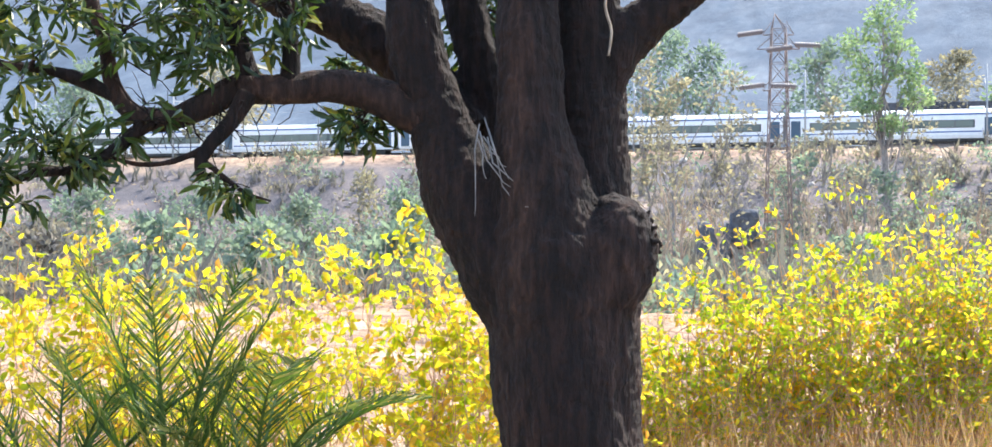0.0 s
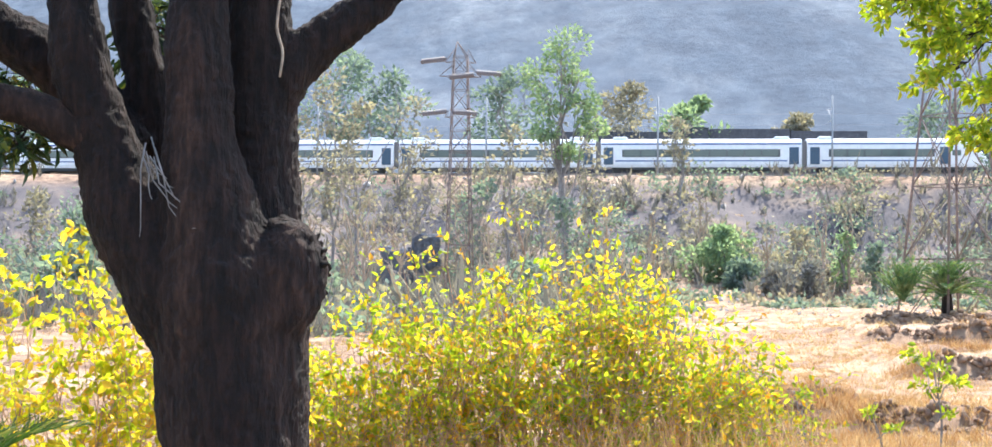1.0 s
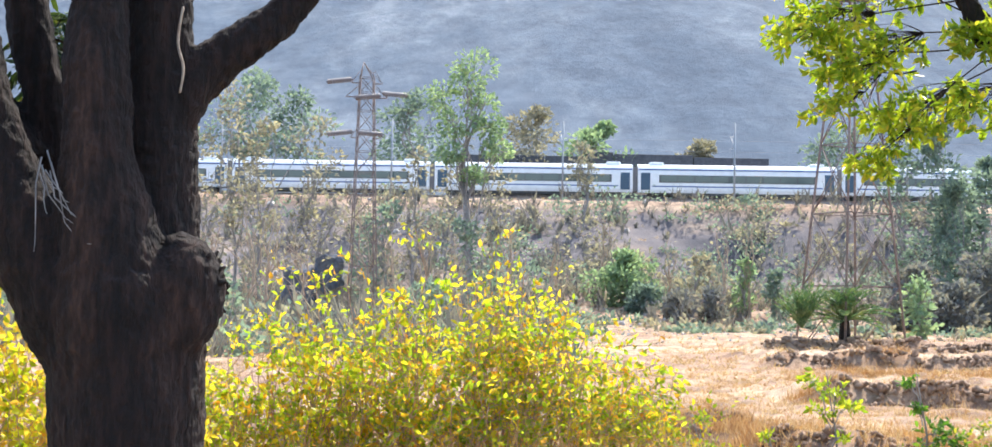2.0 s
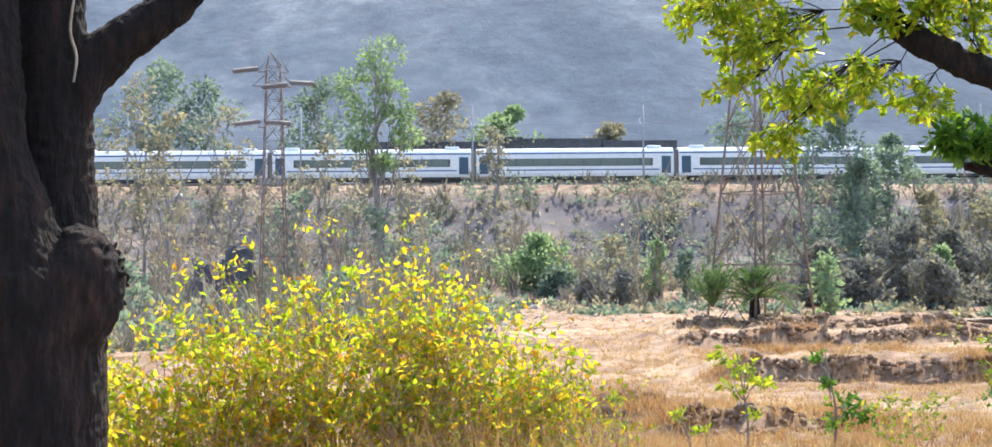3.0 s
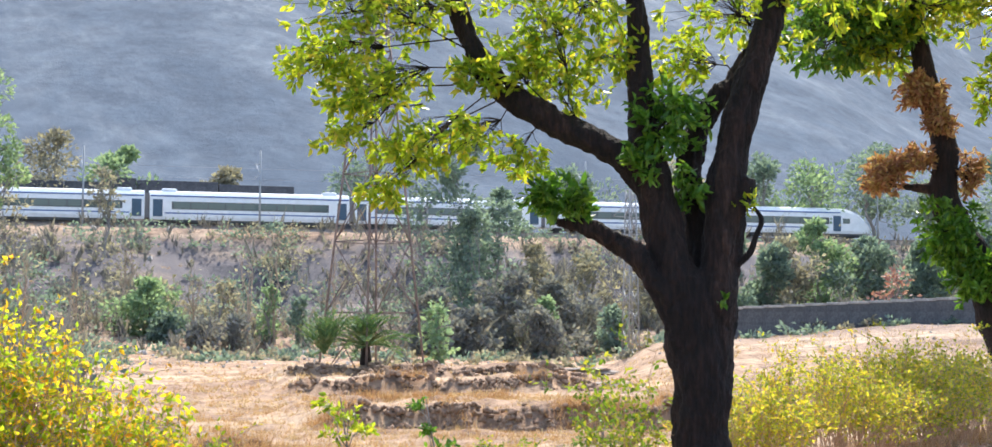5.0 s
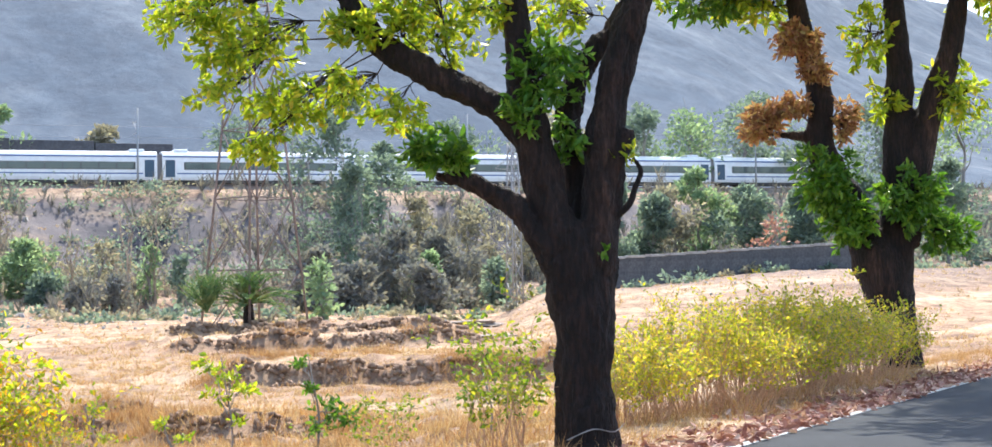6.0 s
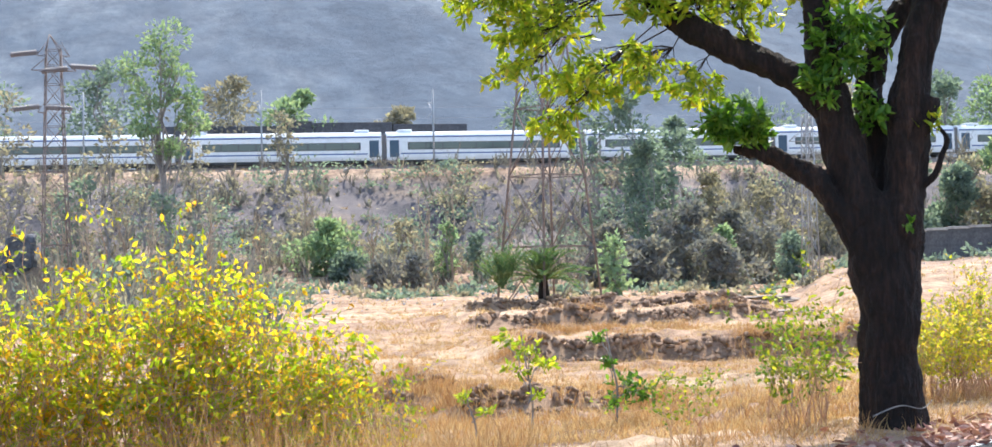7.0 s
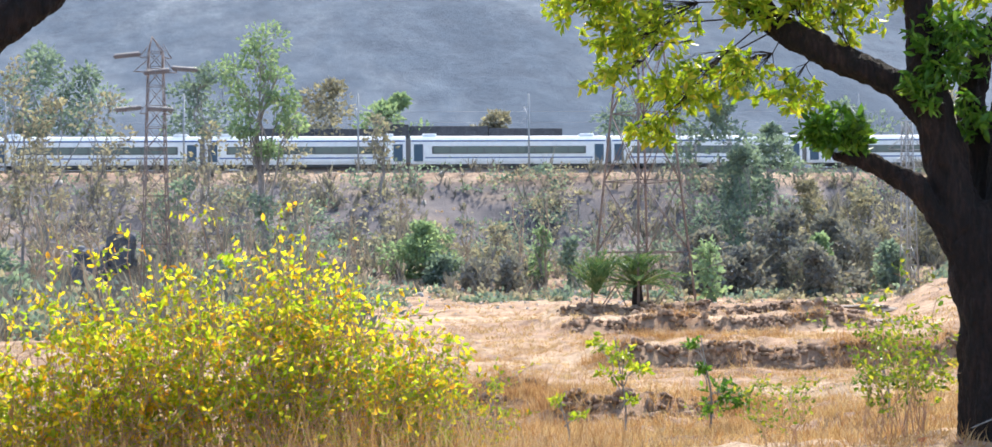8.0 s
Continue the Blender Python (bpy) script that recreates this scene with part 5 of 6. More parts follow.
build_date_palm(px, py, 1.4, 7, 404, LEAF_PALM, "wild date palm with feathery upright fronds", "wild palms by the road", 0.0, 0.10, False, 30, (1.15, 1.5), 0.009, 0.24)
px, py = polar(-20.4, 7.6)
build_date_palm(px, py, 1.3, 9, 405, LEAF_PALM, "wild date palm with drooping green fronds", "wild palms by the road", 0.0, 0.38, False, 30, (0.95, 1.42), 0.010, 0.24)
px, py = polar(-27.0, 7.6)
build_date_palm(px, py, 1.35, 7, 406, LEAF_PALM, "wild date palm with spiky brown-green fronds", "wild palms by the road", 0.0, 0.30, False, 28, (1.0, 1.4), 0.009, 0.22)


# ---- far trees and scrub ----
def build_far_tree(name, label, az, r, top_el, spread, seed, mat, crown=(0.35, 1.0), leaves=900, leaf=0.55, wood=BARK_GREY, bare=0.0, trunk=0.25, lobes=7, shape=()):
    """A tree across the field: bent trunk, forking limbs, and leaf sprays in uneven lobes."""
    rng = np.random.default_rng(seed)
    x, y = polar(az, r)
    z = rough_z(x, y)
    if y - TRACK_SLOPE * x > 206:
        z = max(z, hill_z(x, y)) - 0.3
    h = 1.6 + r * math.tan(radians(top_el)) - z
    tree = empty(name, label, "tree", (0, 0, 0), "trees by the railway")
    g = Geo()
    mid = [(x + rng.normal() * 0.02 * h * i, y, z - 0.2 + h * 0.8 * i / 4, trunk * (1.1 - 0.22 * i)) for i in range(5)]
    g.tube(mid, 7)
    pos, way, size = [], [], []
    for k in range(lobes):
        t = crown[0] + (crown[1] - crown[0]) * (k + 0.5) / lobes
        a = rng.uniform(0, 6.28)
        w = spread * 1.15 * (1.0 - 0.55 * abs(2 * (t - crown[0]) / (crown[1] - crown[0] + 1e-6) - 0.8)) * rng.uniform(0.5, 1.0)
        c = np.array([x + w * 0.75 * math.cos(a), y + w * 0.75 * math.sin(a), z + h * min(t, 0.97)])
        if shape:
            dx, t, w = shape[k]
            c = np.array([x + dx, y + rng.normal() * 0.8, z + h * t])
        s = np.array(mid[min(4, max(1, int(t * 3.2)))][:3])
        q = bezier(s, c, 0.06, rng, 5)
        g.tube([(*p, trunk * 0.42 * (1 - 0.2 * i)) for i, p in enumerate(q)], 5, cap=False)
        for _ in range(7):
            e = c + rng.normal(size=3) * w * 0.33
            q2 = bezier(q[rng.integers(2, 5)], e, 0.05, rng, 4)
            g.tube([(*p, trunk * 0.16 * (1 - 0.22 * i)) for i, p in enumerate(q2)], 3, cap=False)
        m = int(2.2 * leaves / lobes * (1 - bare))
        d = rng.normal(size=(m, 3))
        d /= np.linalg.norm(d, axis=1)[:, None]
        d *= (rng.random(m) ** 0.45)[:, None] * (w * 0.72 + 0.4) * np.array([1, 1, 0.75])
        keep = np.array([noise.noise(Vector(p * (1.6 / max(w, 0.5))) + Vector((k * 5.0, seed, 0))) > -0.12 for p in d])
        pos.append(c + d[keep])
        way.append(d[keep] + rng.normal(size=(keep.sum(), 3)) * 0.5)
    g.ob("trunk", wood, tree)
    pos, way = np.concatenate(pos), np.concatenate(way)
    v, f = scatter(pos, way, leaf * rng.uniform(0.5, 1.3, len(pos)), leaf * 0.62, rng, CLUMP, CLUMP_F)
    tagged(fast_mesh("crown", v, f, mat, tree), kind="stuff")
    rebase(tree, (x, y, z))
    return tree


# tall one before the line, and the row behind it
build_far_tree("tall_tree", "tall slender tree with pale green crown", 2.4, 138, 9.1, 3.5, 501, LEAF_HAZE_PALE, (0.45, 1.0), 2000, 0.42, BARK_GREY, 0.0, 0.30, 9,
               [(0.2, 0.93, 2.4), (-0.3, 0.86, 1.6), (-2.4, 0.81, 1.8), (1.0, 0.78, 1.5), (-1.2, 0.70, 1.8), (1.8, 0.69, 1.3), (2.3, 0.60, 1.3), (-1.7, 0.58, 1.2), (0.4, 0.50, 1.0)])
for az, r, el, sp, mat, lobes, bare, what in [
    (0.3, 205, 7.4, 4.8, LEAF_HAZE, 8, 0.0, "dense blue-green tree behind the railway"), (-5.4, 206, 8.0, 4.2, LEAF_HAZE, 7, 0.0, "round green tree behind the railway"),
    (-3.8, 204, 7.4, 4.0, LEAF_HAZE, 7, 0.1, "round green tree behind the railway"), (-8.6, 207, 7.0, 4.6, LEAF_HAZE_DRY, 7, 0.3, "dry brownish tree behind the railway"),
    (4.8, 206, 6.9, 4.6, LEAF_HAZE_DRY, 7, 0.1, "flat-topped pale dry tree behind the railway"), (7.0, 205, 6.5, 3.0, LEAF_HAZE_PALE, 6, 0.0, "light green feathery tree behind the railway"),
    (10.4, 207, 5.8, 2.4, LEAF_HAZE_DRY, 5, 0.1, "low dry bush behind the railway"), (15.2, 206, 6.2, 4.6, LEAF_HAZE, 7, 0.3, "grey-green tree behind the railway"),
    (-12.0, 208, 6.8, 4.5, LEAF_HAZE, 7, 0.2, "grey-green tree behind the railway"), (-16.0, 208, 6.6, 5.0, LEAF_HAZE, 7, 0.2, "grey-green tree behind the railway"),
    (-21.0, 212, 6.6, 5.0, LEAF_HAZE_DRY, 7, 0.2, "dry brownish tree behind the railway"), (-26.0, 216, 6.4, 5.0, LEAF_HAZE, 7, 0.2, "grey-green tree behind the railway"),
    (29.6, 216, 6.4, 4.0, LEAF_HAZE, 7, 0.0, "round green tree behind the railway"), (31.4, 218, 6.1, 4.2, LEAF_HAZE_PALE, 7, 0.0, "pale green tree behind the railway"),
    (33.4, 220, 6.6, 4.6, LEAF_HAZE, 7, 0.0, "round green tree behind the railway"), (35.3, 222, 5.6, 3.6, LEAF_HAZE, 7, 0.0, "dark green tree behind the railway"),
    (37.8, 226, 6.2, 4.6, LEAF_HAZE, 7, 0.0, "round green tree behind the railway"), (40.5, 228, 6.8, 5.0, LEAF_HAZE_PALE, 7, 0.0, "pale green tree behind the railway"), (26.5, 214, 6.0, 4.0, LEAF_HAZE_DRY, 6, 0.2, "dry brownish tree behind the railway"), (23.0, 211, 5.9, 4.0, LEAF_HAZE, 6, 0.2, "grey-green tree behind the railway")]:
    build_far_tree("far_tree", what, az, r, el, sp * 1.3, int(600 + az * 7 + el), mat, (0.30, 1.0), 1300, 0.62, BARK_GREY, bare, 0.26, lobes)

# leafless pale trees below the line
for az, r, el, sp in [(-5.2, 124, 3.6, 3.2), (-3.4, 120, 2.8, 2.8), (-1.2, 126, 3.8, 2.6), (0.9, 128, 3.4, 2.6), (-8.0, 128, 3.4, 3.0), (5.6, 132, 2.6, 2.0), (11.4, 140, 3.0, 1.8), (14.6, 142, 3.2, 1.8), (-6.6, 112, 3.2, 3.0), (-4.6, 116, 3.3, 2.6), (-0.2, 118, 2.6, 2.4), (2.0, 122, 2.6, 2.4), (3.8, 128, 3.0, 2.2), (-10.5, 118, 3.4, 3.2), (9.6, 146, 2.6, 1.4), (12.4, 150, 3.4, 1.4), (7.2, 150, 3.4, 1.4)]:
    build_far_tree("bare_tree", "leafless pale grey tree on the bank", az, r, el, sp, int(700 + az * 13), LEAF_HAZE_DRY, (0.25, 1.0), 60, 0.4, TWIG_PALE, 0.5, 0.14, 9)

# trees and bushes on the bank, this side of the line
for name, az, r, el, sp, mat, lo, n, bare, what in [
    ("bank_tree", 18.9, 152, 7.2, 3.6, LEAF_HAZE, 0.3, 1100, 0.28, "tall shady tree on the railway bank"), ("bank_tree", 20.2, 158, 5.4, 3.2, LEAF_HAZE, 0.1, 1100, 0.1, "dark green tree on the railway bank"),
    ("bank_tree", -4.9, 146, 6.4, 2.6, LEAF_HAZE_DRY, 0.4, 500, 0.3, "half-bare tree with yellowing leaves"), ("bank_tree", 1.6, 150, 4.8, 2.2, LEAF_HAZE_DRY, 0.3, 260, 0.6, "half-bare grey tree on the bank"),
    ("bank_tree", 3.4, 152, 5.0, 2.4, LEAF_HAZE_DRY, 0.3, 380, 0.5, "half-bare grey tree on the bank"), ("bank_tree", 6.5, 172, 5.8, 1.6, LEAF_HAZE_DRY, 0.5, 300, 0.3, "thin dry tree before the line"),
    ("bank_tree", -2.6, 140, 4.6, 2.2, LEAF_HAZE_DRY, 0.3, 220, 0.7, "half-bare grey tree on the bank"), ("bank_tree", -0.6, 134, 4.4, 2.0, LEAF_HAZE_DRY, 0.3, 200, 0.7, "half-bare grey tree on the bank"),
    ("bank_tree", -6.8, 142, 4.6, 2.4, LEAF_HAZE_DRY, 0.3, 240, 0.6, "half-bare grey tree on the bank"), ("bank_tree", -9.5, 150, 4.2, 2.6, LEAF_HAZE, 0.2, 700, 0.2, "grey-green tree on the bank"),
    ("bank_tree", 17.6, 150, 6.0, 2.6, LEAF_HAZE, 0.25, 500, 0.3, "shady tree on the railway bank"), ("bank_tree", 19.4, 148, 4.6, 3.0, LEAF_HAZE, 0.05, 700, 0.2, "shady dark tree on the railway bank"),
    ("bank_bush", 17.9, 136, 1.6, 2.4, BRUSH_HAZE, 0.0, 700, 0.0, "brush at the foot of the bank, tinted blue-grey for haze"), ("bank_bush", 20.6, 140, 2.2, 3.0, BRUSH_HAZE, 0.0, 900, 0.0, "brush at the foot of the bank, tinted blue-grey for haze"),
    ("bank_bush", 22.6, 146, 2.0, 3.0, BRUSH_HAZE, 0.0, 900, 0.0, "brush at the foot of the bank, tinted blue-grey for haze"), ("bank_bush", 19.2, 132, 0.9, 2.2, BRUSH_HAZE, 0.0, 600, 0.0, "low brush at the foot of the bank, tinted blue-grey for haze"),
    ("bank_bush", 21.8, 132, 0.9, 2.4, BRUSH_HAZE, 0.0, 600, 0.0, "low brush at the foot of the bank, tinted blue-grey for haze"), ("bank_bush", 9.9, 136, 0.5, 1.8, BRUSH_HAZE, 0.0, 500, 0.1, "grey brush at the foot of the bank"),
    ("bank_bush", 11.0, 138, 0.7, 1.5, BRUSH_HAZE, 0.0, 400, 0.1, "grey brush at the foot of the bank"), ("bank_tree", -5.8, 150, 7.6, 3.0, LEAF_HAZE_DRY, 0.3, 600, 0.4, "half-bare brownish tree on the bank"),
    ("bank_tree", -3.0, 154, 6.6, 3.0, LEAF_HAZE_DRY, 0.3, 500, 0.4, "half-bare brownish tree on the bank"), ("bank_tree", 0.4, 146, 5.6, 2.6, LEAF_HAZE_DRY, 0.2, 420, 0.5, "half-bare grey tree on the bank"),
    ("bank_tree", -0.6, 130, 3.6, 2.0, LEAF_HAZE, 0.1, 500, 0.4, "half-bare grey-green tree on the bank"), ("bank_tree", 2.6, 132, 3.0, 2.2, LEAF_HAZE, 0.1, 420, 0.4, "half-bare grey-green tree on the bank"),
    ("bank_bush", 1.0, 106, 0.6, 2.6, LEAF_HAZE, 0.0, 500, 0.1, "grey-green bush in the hollow"), ("bank_bush", 4.4, 112, 0.4, 2.4, SCRUB, 0.0, 500, 0.1, "grey brush in the hollow"),
    ("bank_bush", -7.2, 100, 0.9, 2.6, LEAF_HAZE, 0.0, 600, 0.1, "grey-green bush in the hollow"), ("bank_bush", -15.0, 90, 0.9, 2.8, LEAF_HAZE, 0.0, 700, 0.1, "grey-green bush in the hollow"), ("bank_bush", -19.0, 86, 1.0, 2.8, LEAF_HAZE, 0.0, 700, 0.1, "grey-green bush in the hollow"),
    ("bank_bush", -23.0, 90, 1.2, 3.0, LEAF_HAZE, 0.0, 700, 0.1, "grey-green bush in the hollow"), ("bank_bush", -27.0, 88, 1.0, 3.0, SCRUB, 0.0, 700, 0.1, "grey brush in the hollow"),
    ("bank_bush", 8.0, 143, 1.9, 2.6, LEAF_HAZE_PALE, 0.05, 1300, 0.0, "round fresh green bush on the bank"), ("bank_bush", 8.5, 139, 0.7, 1.6, LEAF_HAZE, 0.0, 700, 0.0, "dark green bush at the foot of the bank"),
    ("bank_bush", 12.2, 150, 1.8, 1.0, LEAF_HAZE_PALE, 0.1, 300, 0.2, "pale green shrub on the bank"), ("bank_bush", 10.6, 148, 2.0, 1.8, LEAF_HAZE_DRY, 0.1, 320, 0.2, "pale dry shrub on the bank"),
    ("bank_bush", 13.3, 146, 1.4, 0.9, LEAF_HAZE, 0.0, 300, 0.0, "small green shrub on the bank"), ("bank_bush", 22.0, 140, 1.4, 1.4, LEAF_HAZE_PALE, 0.0, 500, 0.0, "small pale green bush on the bank"),
    ("bank_bush", 18.2, 104, 1.2, 0.9, LEAF_HAZE_PALE, 0.1, 160, 0.2, "thin pale shrub by the pylon"), ("bank_bush", 24.4, 138, 1.1, 1.3, LEAF_HAZE, 0.0, 420, 0.0, "dark green bush on the bank"),
    ("bank_bush", 21.6, 158, 3.4, 2.4, LEAF_HAZE_DRY, 0.0, 800, 0.1, "brown dry thicket on the bank"), ("bank_bush", 23.6, 154, 3.0, 2.6, LEAF_HAZE_DRY, 0.0, 800, 0.1, "brown dry thicket on the bank"),
    ("bank_bush", 25.6, 152, 2.8, 2.6, LEAF_HAZE_DRY, 0.0, 800, 0.2, "brown dry thicket on the bank"), ("bank_tree", 28.3, 146, 4.0, 2.8, LEAF_HAZE, 0.1, 1200, 0.0, "blue-green tree below the line"),
    ("bank_tree", 29.8, 150, 3.2, 2.4, LEAF_HAZE, 0.1, 1000, 0.0, "dark green tree below the line"), ("bank_tree", 31.6, 156, 4.2, 2.6, LEAF_HAZE_PALE, 0.1, 1000, 0.0, "fresh green tree below the line"),
    ("bank_tree", 30.6, 152, 3.6, 2.8, LEAF_HAZE_DRY, 0.1, 800, 0.1, "brown dry tree below the line"), ("bank_tree", 33.2, 154, 3.5, 2.8, LEAF_HAZE, 0.1, 1000, 0.0, "green tree below the line"),
    ("bank_tree", 35.2, 154, 3.3, 2.8, LEAF_HAZE, 0.1, 1000, 0.0, "green tree below the line"), ("bank_tree", 37.4, 154, 3.8, 3.0, LEAF_HAZE, 0.1, 1000, 0.0, "green tree below the line"), ("bank_tree", 40.0, 154, 4.2, 3.4, LEAF_HAZE, 0.1, 1000, 0.0, "green tree below the line"),
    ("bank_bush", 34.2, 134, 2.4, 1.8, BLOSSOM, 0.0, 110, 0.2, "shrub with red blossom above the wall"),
    ("bank_bush", -14.5, 150, 2.2, 2.8, LEAF_HAZE, 0.0, 800, 0.1, "grey-green bush on the bank"), ("bank_bush", -18.0, 140, 2.0, 3.0, LEAF_HAZE, 0.0, 900, 0.1, "grey-green bush on the bank"),
    ("bank_bush", -21.5, 145, 2.6, 3.2, LEAF_HAZE, 0.0, 900, 0.1, "grey-green bush on the bank"), ("bank_bush", -25.5, 140, 2.2, 3.2, LEAF_HAZE, 0.0, 900, 0.1, "grey-green bush on the bank"), ("bank_bush", -16.0, 165, 3.0, 2.4, LEAF_HAZE_DRY, 0.0, 500, 0.2, "brown dry thicket on the bank")]:
    build_far_tree(name, what, az, r, el, sp, int(900 + az * 11 + r), mat, (lo, 1.0), int(n * (2.0 if az > 16.5 and bare < 0.3 and mat is not LEAF_HAZE_DRY else 1.2)), 0.5, BARK_GREY, bare, 0.16, 7)


def build_shrubs():
    """Low leafy clumps between the scrub of the bank."""
    for mat, n, seed, what in ((LEAF_HAZE, 1500, 81, "low grey-green shrubs on the bank"), (LEAF_HAZE_DRY, 1400, 82, "low dry brown shrubs on the bank")):
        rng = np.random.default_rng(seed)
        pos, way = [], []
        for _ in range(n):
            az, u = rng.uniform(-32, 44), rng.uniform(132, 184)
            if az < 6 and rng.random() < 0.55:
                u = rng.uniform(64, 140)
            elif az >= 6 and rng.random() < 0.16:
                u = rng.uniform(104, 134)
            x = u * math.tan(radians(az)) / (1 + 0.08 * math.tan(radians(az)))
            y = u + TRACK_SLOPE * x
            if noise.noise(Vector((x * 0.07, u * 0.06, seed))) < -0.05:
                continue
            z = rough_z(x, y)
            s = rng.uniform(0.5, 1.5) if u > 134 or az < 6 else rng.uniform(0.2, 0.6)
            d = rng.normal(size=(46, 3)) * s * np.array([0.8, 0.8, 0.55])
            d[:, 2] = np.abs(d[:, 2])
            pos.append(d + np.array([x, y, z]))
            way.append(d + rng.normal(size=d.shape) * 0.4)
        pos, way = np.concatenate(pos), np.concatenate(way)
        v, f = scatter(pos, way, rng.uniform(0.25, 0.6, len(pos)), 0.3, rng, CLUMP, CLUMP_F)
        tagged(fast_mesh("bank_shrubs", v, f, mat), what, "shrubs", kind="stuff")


build_shrubs()


def build_scrub():
    """Leafless grey scrub over the bank."""
    rng = np.random.default_rng(71)
    feet, ways, lens, wid = [], [], [], []
    for _ in range(6500):
        az, u = rng.uniform(-32, 44), rng.uniform(130, 186)
        if az < 6 and rng.random() < 0.5:
            u = rng.uniform(62, 140)
        if 6 < az < 17 and rng.random() < (0.75 if u < 152 else 0.4):
            continue
        x = u * math.tan(radians(az)) / (1 + 0.08 * math.tan(radians(az)))
        y = u + TRACK_SLOPE * x
        if noise.noise(Vector((x * 0.05, u * 0.07, 3))) + rng.random() * 0.9 < 0.22:
            continue
        z = rough_z(x, y) - 0.1
        h = rng.uniform(0.6, 3.0) * (1.3 if rng.random() < 0.15 else 0.8)
        for _ in range(rng.integers(9, 20)):
            d = rng.normal(size=3) * 0.42
            d[2] = 1
            f0 = np.array([x, y, z + rng.uniform(0, 0.5) * h]) + rng.normal(size=3) * np.array([0.25, 0.25, 0]) * h * 0.4
            feet.append(f0)
            ways.append(d)
            lens.append(h * rng.uniform(0.4, 0.9))
            wid.append(rng.uniform(0.05, 0.12) if rng.random() < 0.8 else 0.3)
    v, f = scatter(feet, ways, np.array(lens), np.array(wid), rng, BLADE, BLADE_F)
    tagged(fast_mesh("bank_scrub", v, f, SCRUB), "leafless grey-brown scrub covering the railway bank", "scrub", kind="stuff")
    # pale stones on the bank
    sv, sf = [], []
    cube = np.array([(-1, -1, -1), (1, -1, -1), (1, 1, -1), (-1, 1, -1), (-0.7, -0.8, 1), (0.8, -0.6, 0.8), (0.6, 0.7, 1), (-0.8, 0.6, 0.7)], float)
    cf = np.array([(0, 3, 2, 1), (4, 5, 6, 7), (0, 1, 5, 4), (1, 2, 6, 5), (2, 3, 7, 6), (3, 0, 4, 7)])
    for k in range(1150):
        az, u = (rng.uniform(-30, 40), rng.uniform(84, 184)) if k < 900 else (rng.normal(10.5, 2.6), rng.normal(118, 9))
        x = u * math.tan(radians(az))
        y = u + TRACK_SLOPE * x
        s = rng.uniform(0.08, 0.34) if u > 130 else rng.uniform(0.03, 0.10)
        rot = np.array(Euler((rng.normal() * 0.3, rng.normal() * 0.3, rng.uniform(0, 6.3))).to_matrix())
        p = (cube * rng.uniform(0.6, 1.3, 3) * rng.uniform(0.85, 1.15, cube.shape) * s) @ rot.T + np.array([x, y, rough_z(x, y) + s * 0.3])
        sf.append(cf + 8 * len(sv))
        sv.append(p)
    tagged(fast_mesh("bank_stones", np.concatenate(sv), np.concatenate(sf), STONE_PALE), "pale stones scattered on the bank", "stones", kind="stuff")


build_scrub()


# ---- masts, pylons, walls ----
def bar(g, a, b, r, sides=4):
    g.tube([(*a, r), (*b, r)], sides)


def build_pylon(name, label, x, y, z, h, base, top, bays, r, turn, arms, insulators, steel=GALV, peak=0.0):
    """A lattice tower: four legs, crossed bracing, arms and insulator strings. arms: (height, half length)."""
    py = empty(name, label, "pylon", (x, y, z), "pylons in the valley")
    rz = Matrix.Rotation(radians(turn), 3, "Z")
    z0 = -1.0

    def corner(k, t):
        w = (base + (top - base) * t) / 2
        s = [(-1, -1), (1, -1), (1, 1), (-1, 1)][k]
        return rz @ Vector((s[0] * w, s[1] * w, z0 + (h - z0) * t))

    for k in range(4):
        g = Geo()
        bar(g, corner(k, 0), corner(k, 1), r * 1.4)
        g.ob("leg", steel, py)
    ts = [1 - (1 - i / bays) ** 1.15 for i in range(bays + 1)]
    for k in range(4):
        g = Geo()
        for a, b in zip(ts, ts[1:]):
            bar(g, corner(k, a), corner((k + 1) % 4, b), r * 0.7, 3)
            bar(g, corner((k + 1) % 4, a), corner(k, b), r * 0.7, 3)
            bar(g, corner(k, b), corner((k + 1) % 4, b), r * 0.7, 3)
        tagged(g.ob("bracing", steel, py), kind="stuff")
    if peak:
        g = Geo()
        for k in range(4):
            bar(g, corner(k, 1), Vector((-0.25, 0, h + peak)), r * 0.9)
        g.ob("peak", steel, py)
    for ah, al in arms:
        for s in (-1, 1):
            g = Geo()
            tip = rz @ Vector((s * al, 0, ah))
            w = top / 2
            for d in (-w, w):
                bar(g, rz @ Vector((s * w, d, ah)), tip, r * 0.7, 3)
                bar(g, rz @ Vector((s * w, d, ah + 0.9)), tip, r * 0.6, 3)
            g.ob("cross_arm", steel, py)
    for dx, dy, dz, tilt in insulators:
        bm = bmesh.new()
        for i in range(9):
            bmesh.ops.create_cone(bm, cap_ends=True, segments=10, radius1=0.20, radius2=0.16, depth=0.15,
                                  matrix=Matrix.Translation((dx - 0.76 + 0.19 * i, dy, dz + tilt * (i - 4) * 0.19)) @ Matrix.Rotation(math.pi / 2, 4, "Y"))
        bmesh.ops.create_cone(bm, cap_ends=True, segments=6, radius1=0.05, radius2=0.05, depth=1.9, matrix=Matrix.Translation((dx, dy, dz)) @ Matrix.Rotation(math.pi / 2 - math.atan(tilt), 4, "Y"))
        part("insulator", bm, INSULATOR, py, "grey stacked-disc insulator string")
    return py


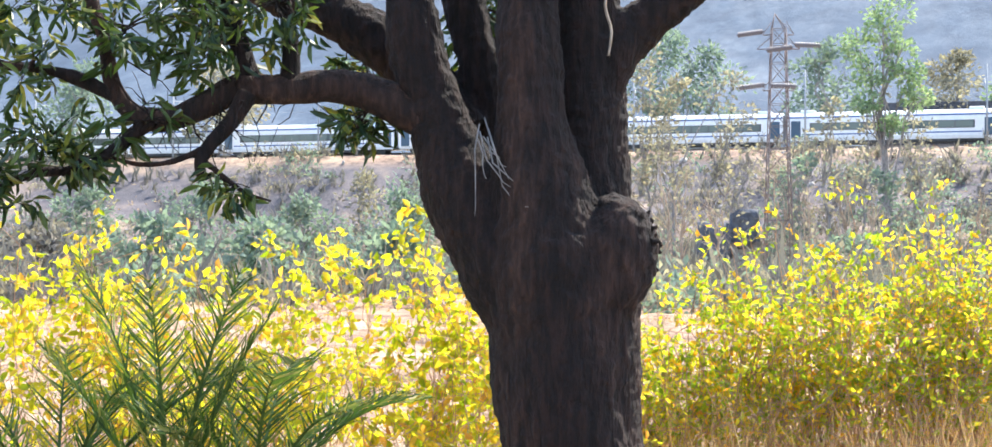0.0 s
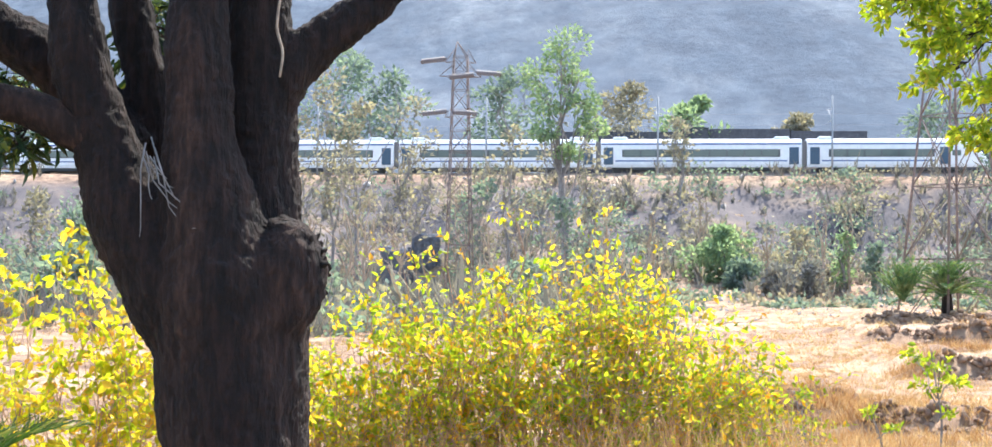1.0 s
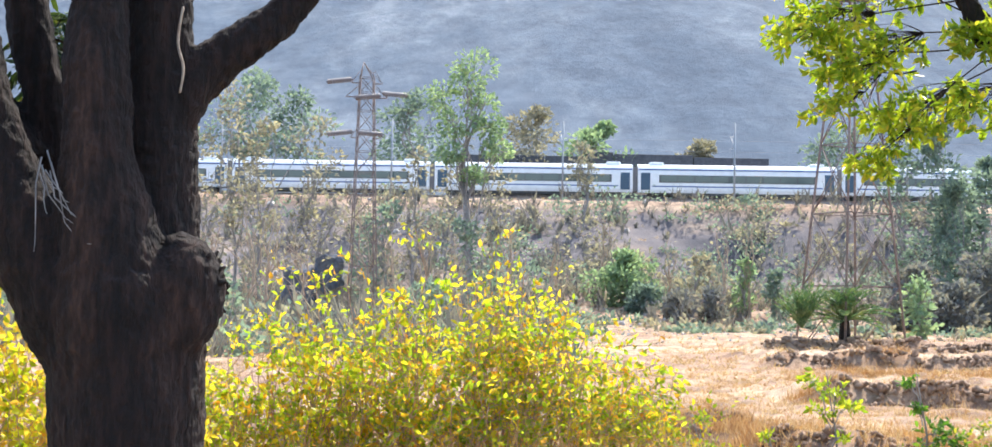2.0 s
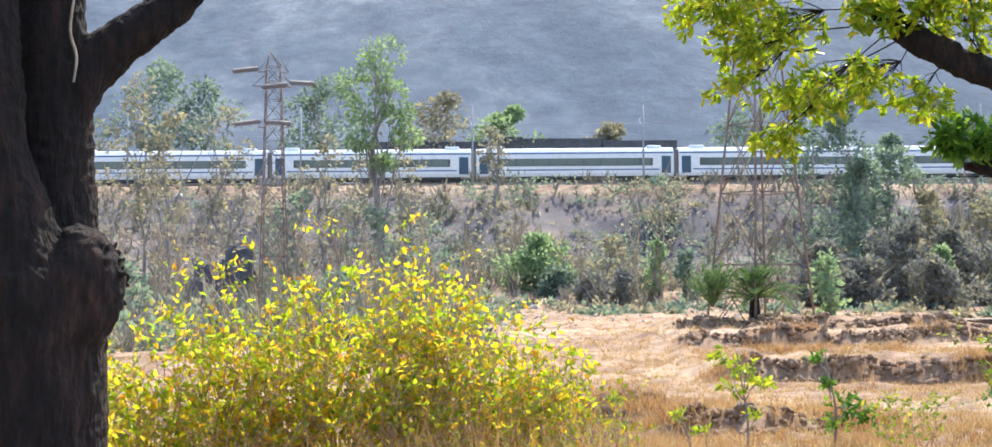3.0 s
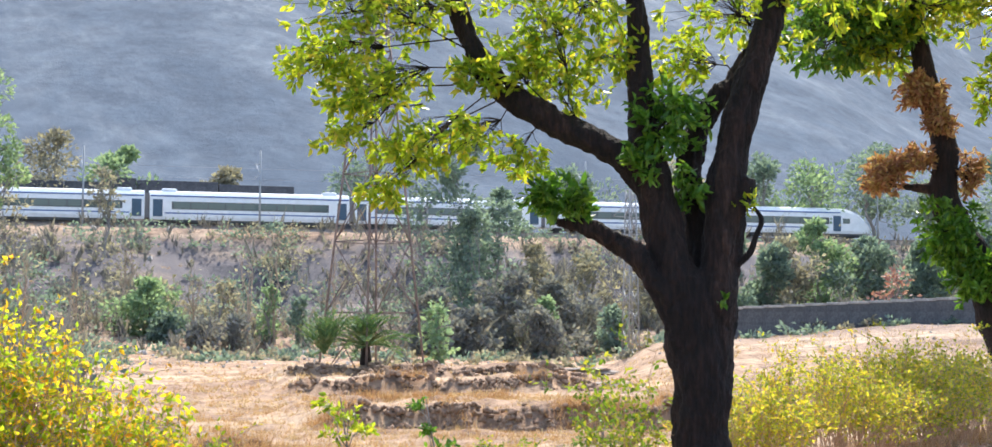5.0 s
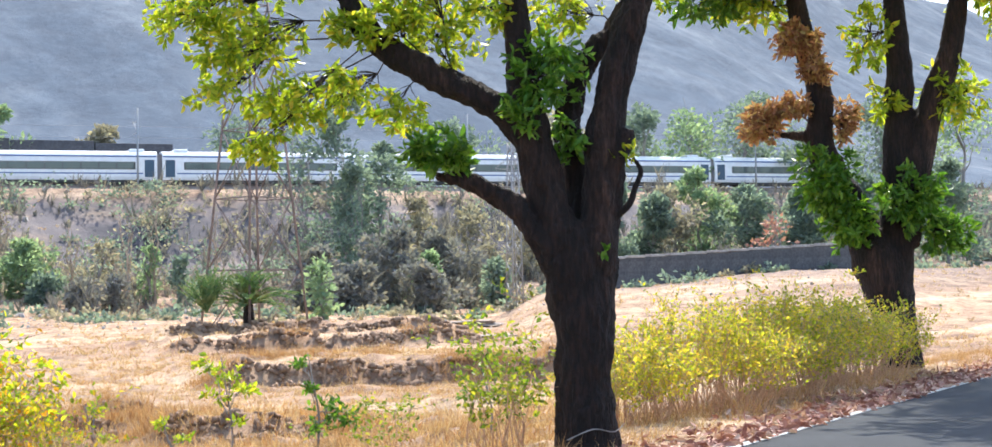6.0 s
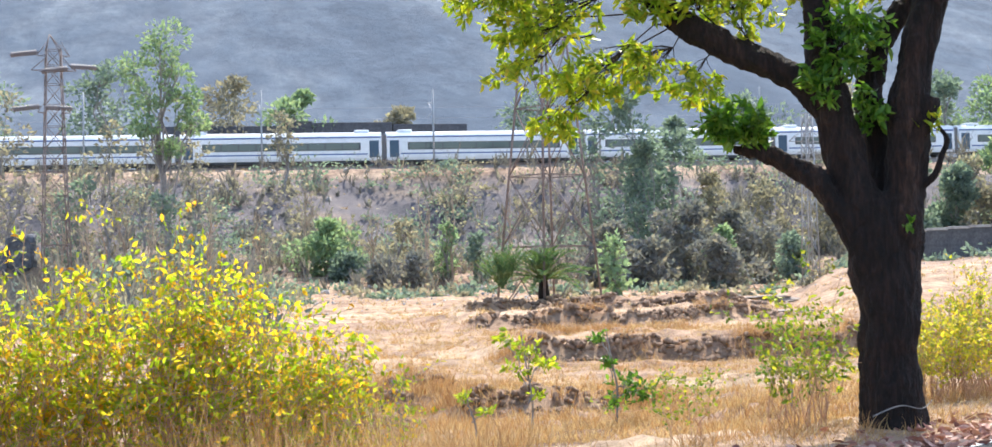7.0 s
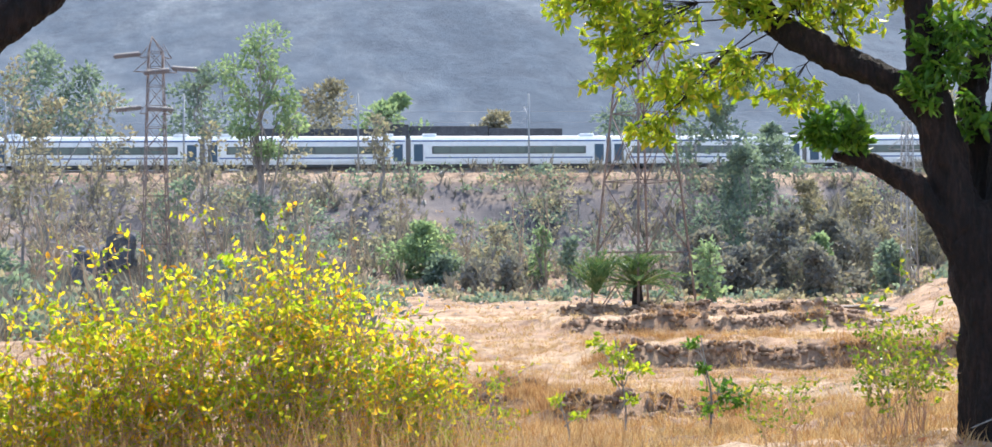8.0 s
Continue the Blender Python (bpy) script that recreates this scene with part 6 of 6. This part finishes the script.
px, py = polar(-1.30, 114.0)
pz = rough_z(px, py)
build_pylon("pylon", "grey lattice tension pylon with insulator strings", px, py, pz, 17.6, 2.0, 0.95, 12, 0.034, 8,
            [(17.2, 1.1), (16.2, 1.5), (13.3, 1.1)], [(-1.92, -0.5, 17.25 - pz, 0.12), (0.1, -0.9, 16.1 - pz, 0.12), (2.0, -0.5, 16.35 - pz, -0.06), (-1.8, -0.5, 13.55 - pz, 0.12), (0.35, -0.9, 13.5 - pz, -0.05)], RUSTY_STEEL, 1.1)
px, py = polar(15.85, 88.0)
pz = rough_z(px, py)
build_pylon("pylon", "tall thin lattice pylon standing among palms", px, py, pz, 20.0, 4.2, 0.8, 6, 0.048, 24, [(18.2, 2.0), (14.4, 1.8)], [(-0.2, -0.6, 18.3, 0.05)], RUSTY_STEEL)
px, py = polar(25.0, 112.0)
pz = rough_z(px, py)
build_pylon("pylon", "slim pale lattice mast by the bank", px, py, pz, 11.5, 0.9, 0.5, 10, 0.035, 10, [(9.6, 1.5), (8.4, 1.2)], [])


def build_mast(x):
    p = track_pt(x, -3.2, -0.4)
    m = empty("catenary_mast", "slim grey overhead-line mast beside the track", "mast", p, "masts along the railway")
    g = Geo().tube([(0, 0, -0.6, 0.13), (0, 0, 9.2, 0.10)], 8)
    g.ob("pole", STEEL_POLE, m)
    a = Geo()
    bar(a, (0, 0, 7.6), (0, 3.1, 7.9), 0.04)
    bar(a, (0, 0, 6.4), (0, 3.0, 6.3), 0.04)
    bar(a, (0, 0, 6.4), (0, 2.4, 7.8), 0.035)
    a.ob("bracket", STEEL_POLE, m)


for k in range(-6, 11):
    build_mast(-1.2 + 20.0 * k)
for off, dz in ((0.0, 5.7), (0.0, 7.0)):
    g = Geo()
    for k in range(-8, 12):
        a, b = track_pt(-1.2 + 20.0 * k, off, dz), track_pt(18.8 + 20.0 * k, off, dz)
        bar(g, a, b, 0.012, 3)
    tagged(g.ob("contact_wire", STEEL_POLE), "thin overhead wire above the track", "wire")


def build_walls():
    # dark retaining wall behind the line, its top stepped
    rng = np.random.default_rng(12)
    wall = tagged(new("retaining_wall"), "dark stone retaining wall behind the railway", "wall", kind="structure")
    wall.location = track_pt(6, 11.0, 0)
    x = 6.0
    for ln, top in [(12.0, 6.05), (5.0, 6.0), (3.6, 6.55), (10.0, 6.35), (9.5, 6.05), (8.0, 4.4), (10.0, 4.9)]:
        bm = bmesh.new()
        p = track_pt(x, 11.0, 0) - Vector(wall.location)
        box(bm, 0, ln - 0.06, 0, 1.0, -1.0, top, 0.08)
        ob = part("panel", bm, WALL_DARK, wall)
        ob.location = p
        ob.rotation_euler = (0, 0, radians(TRACK_TURN))
        x += ln
    # stone wall in front of the wood, with a pale coping
    w = tagged(new("field_wall"), "long grey stone wall with a pale coping", "wall", kind="structure")
    a, b = Vector(polar(28.2, 126)), Vector(polar(38.5, 122))
    w.location = (a.x, a.y, 2.0)
    n, d = 14, (b - a)
    turn = math.atan2(d.y, d.x)
    for k in range(n):
        p0 = a + d * k / n
        ln = d.length / n
        zt = 4.0 + 0.9 * k / n
        bm = box(bmesh.new(), 0, ln - 0.004, 0, 0.6, -1.5, zt - 2.0, 0.01)
        ob = part("panel", bm, WALL_STONE, w)
        ob.location, ob.rotation_euler = (p0.x - a.x, p0.y - a.y, 0), (0, 0, turn)
        bm = box(bmesh.new(), 0, ln, -0.08, 0.68, zt - 2.0 + 0.003, zt - 1.8, 0.03)
        ob = part("coping", bm, STONE_PALE, w)
        ob.location, ob.rotation_euler = (p0.x - a.x, p0.y - a.y, 0), (0, 0, turn)


build_walls()


def lump(name, label, x, y, z, sx, sy, sz, seed, material, rough=0.18, parent=None):
    bm = bmesh.new()
    bmesh.ops.create_cube(bm, size=2.0)
    bmesh.ops.subdivide_edges(bm, edges=bm.edges[:], cuts=5, use_grid_fill=True)
    for v in bm.verts:
        c = v.co.copy()
        c = c * 0.72 + c.normalized() * 0.28 * 1.3
        n = noise.noise(c * 1.4 + Vector((seed, 0, 0))) + 0.5 * noise.noise(c * 3.5 + Vector((0, seed, 0)))
        c *= 1 + rough * n
        v.co = Vector((c.x * sx, c.y * sy, c.z * sz))
    ob = part(name, bm, material, parent)
    ob.location = (x, y, z)
    return ob


def build_ruin():
    x, y = polar(-2.55, 132.0)
    z = rough_z(x, y)
    ruin = empty("rock_stack", "dark weathered stone stump on the bank", "rock", (x, y, z))
    lump("block", "", 0.15, 0, 3.9 - z, 1.1, 0.9, 1.4, 3, ROCK_DARK, 0.3, ruin)
    lump("block", "", -2.2, 0.1, 2.2 - z, 1.25, 1.0, 1.95, 5, ROCK_DARK, 0.3, ruin)
    lump("block", "", 0.3, 0.2, 1.3 - z, 1.2, 0.9, 1.5, 9, BALLAST, 0.4, ruin)


build_ruin()
for az, r, s, seed in [(24.0, 76, 1.0, 1), (22.6, 92, 1.2, 2), (19.8, 96, 1.5, 3), (20.4, 100, 1.3, 8)]:
    x, y = polar(az, r)
    rk = lump("boulder", "", x, y, rough_z(x, y) + 0.02, s * 2.2, s * 1.2, s * 0.13, seed, STONE_PALE if seed > 3 else BALLAST, 0.3)
    tagged(rk, "low pale rock slab lying in the dry field", "rock", "rocks in the field")


def motions():
    """The train runs to the right at a steady speed."""
    rows = []
    for t in (0.0, 2.0, 4.0, 6.0, 8.0):
        p = track_pt(NOSE_X + TRAIN_SPEED * t)
        rows.append((t, pose(p.x, p.y, p.z, 0, -math.degrees(RAIL_GRADE), TRACK_TURN)))
    walk(train, rows)


motions()
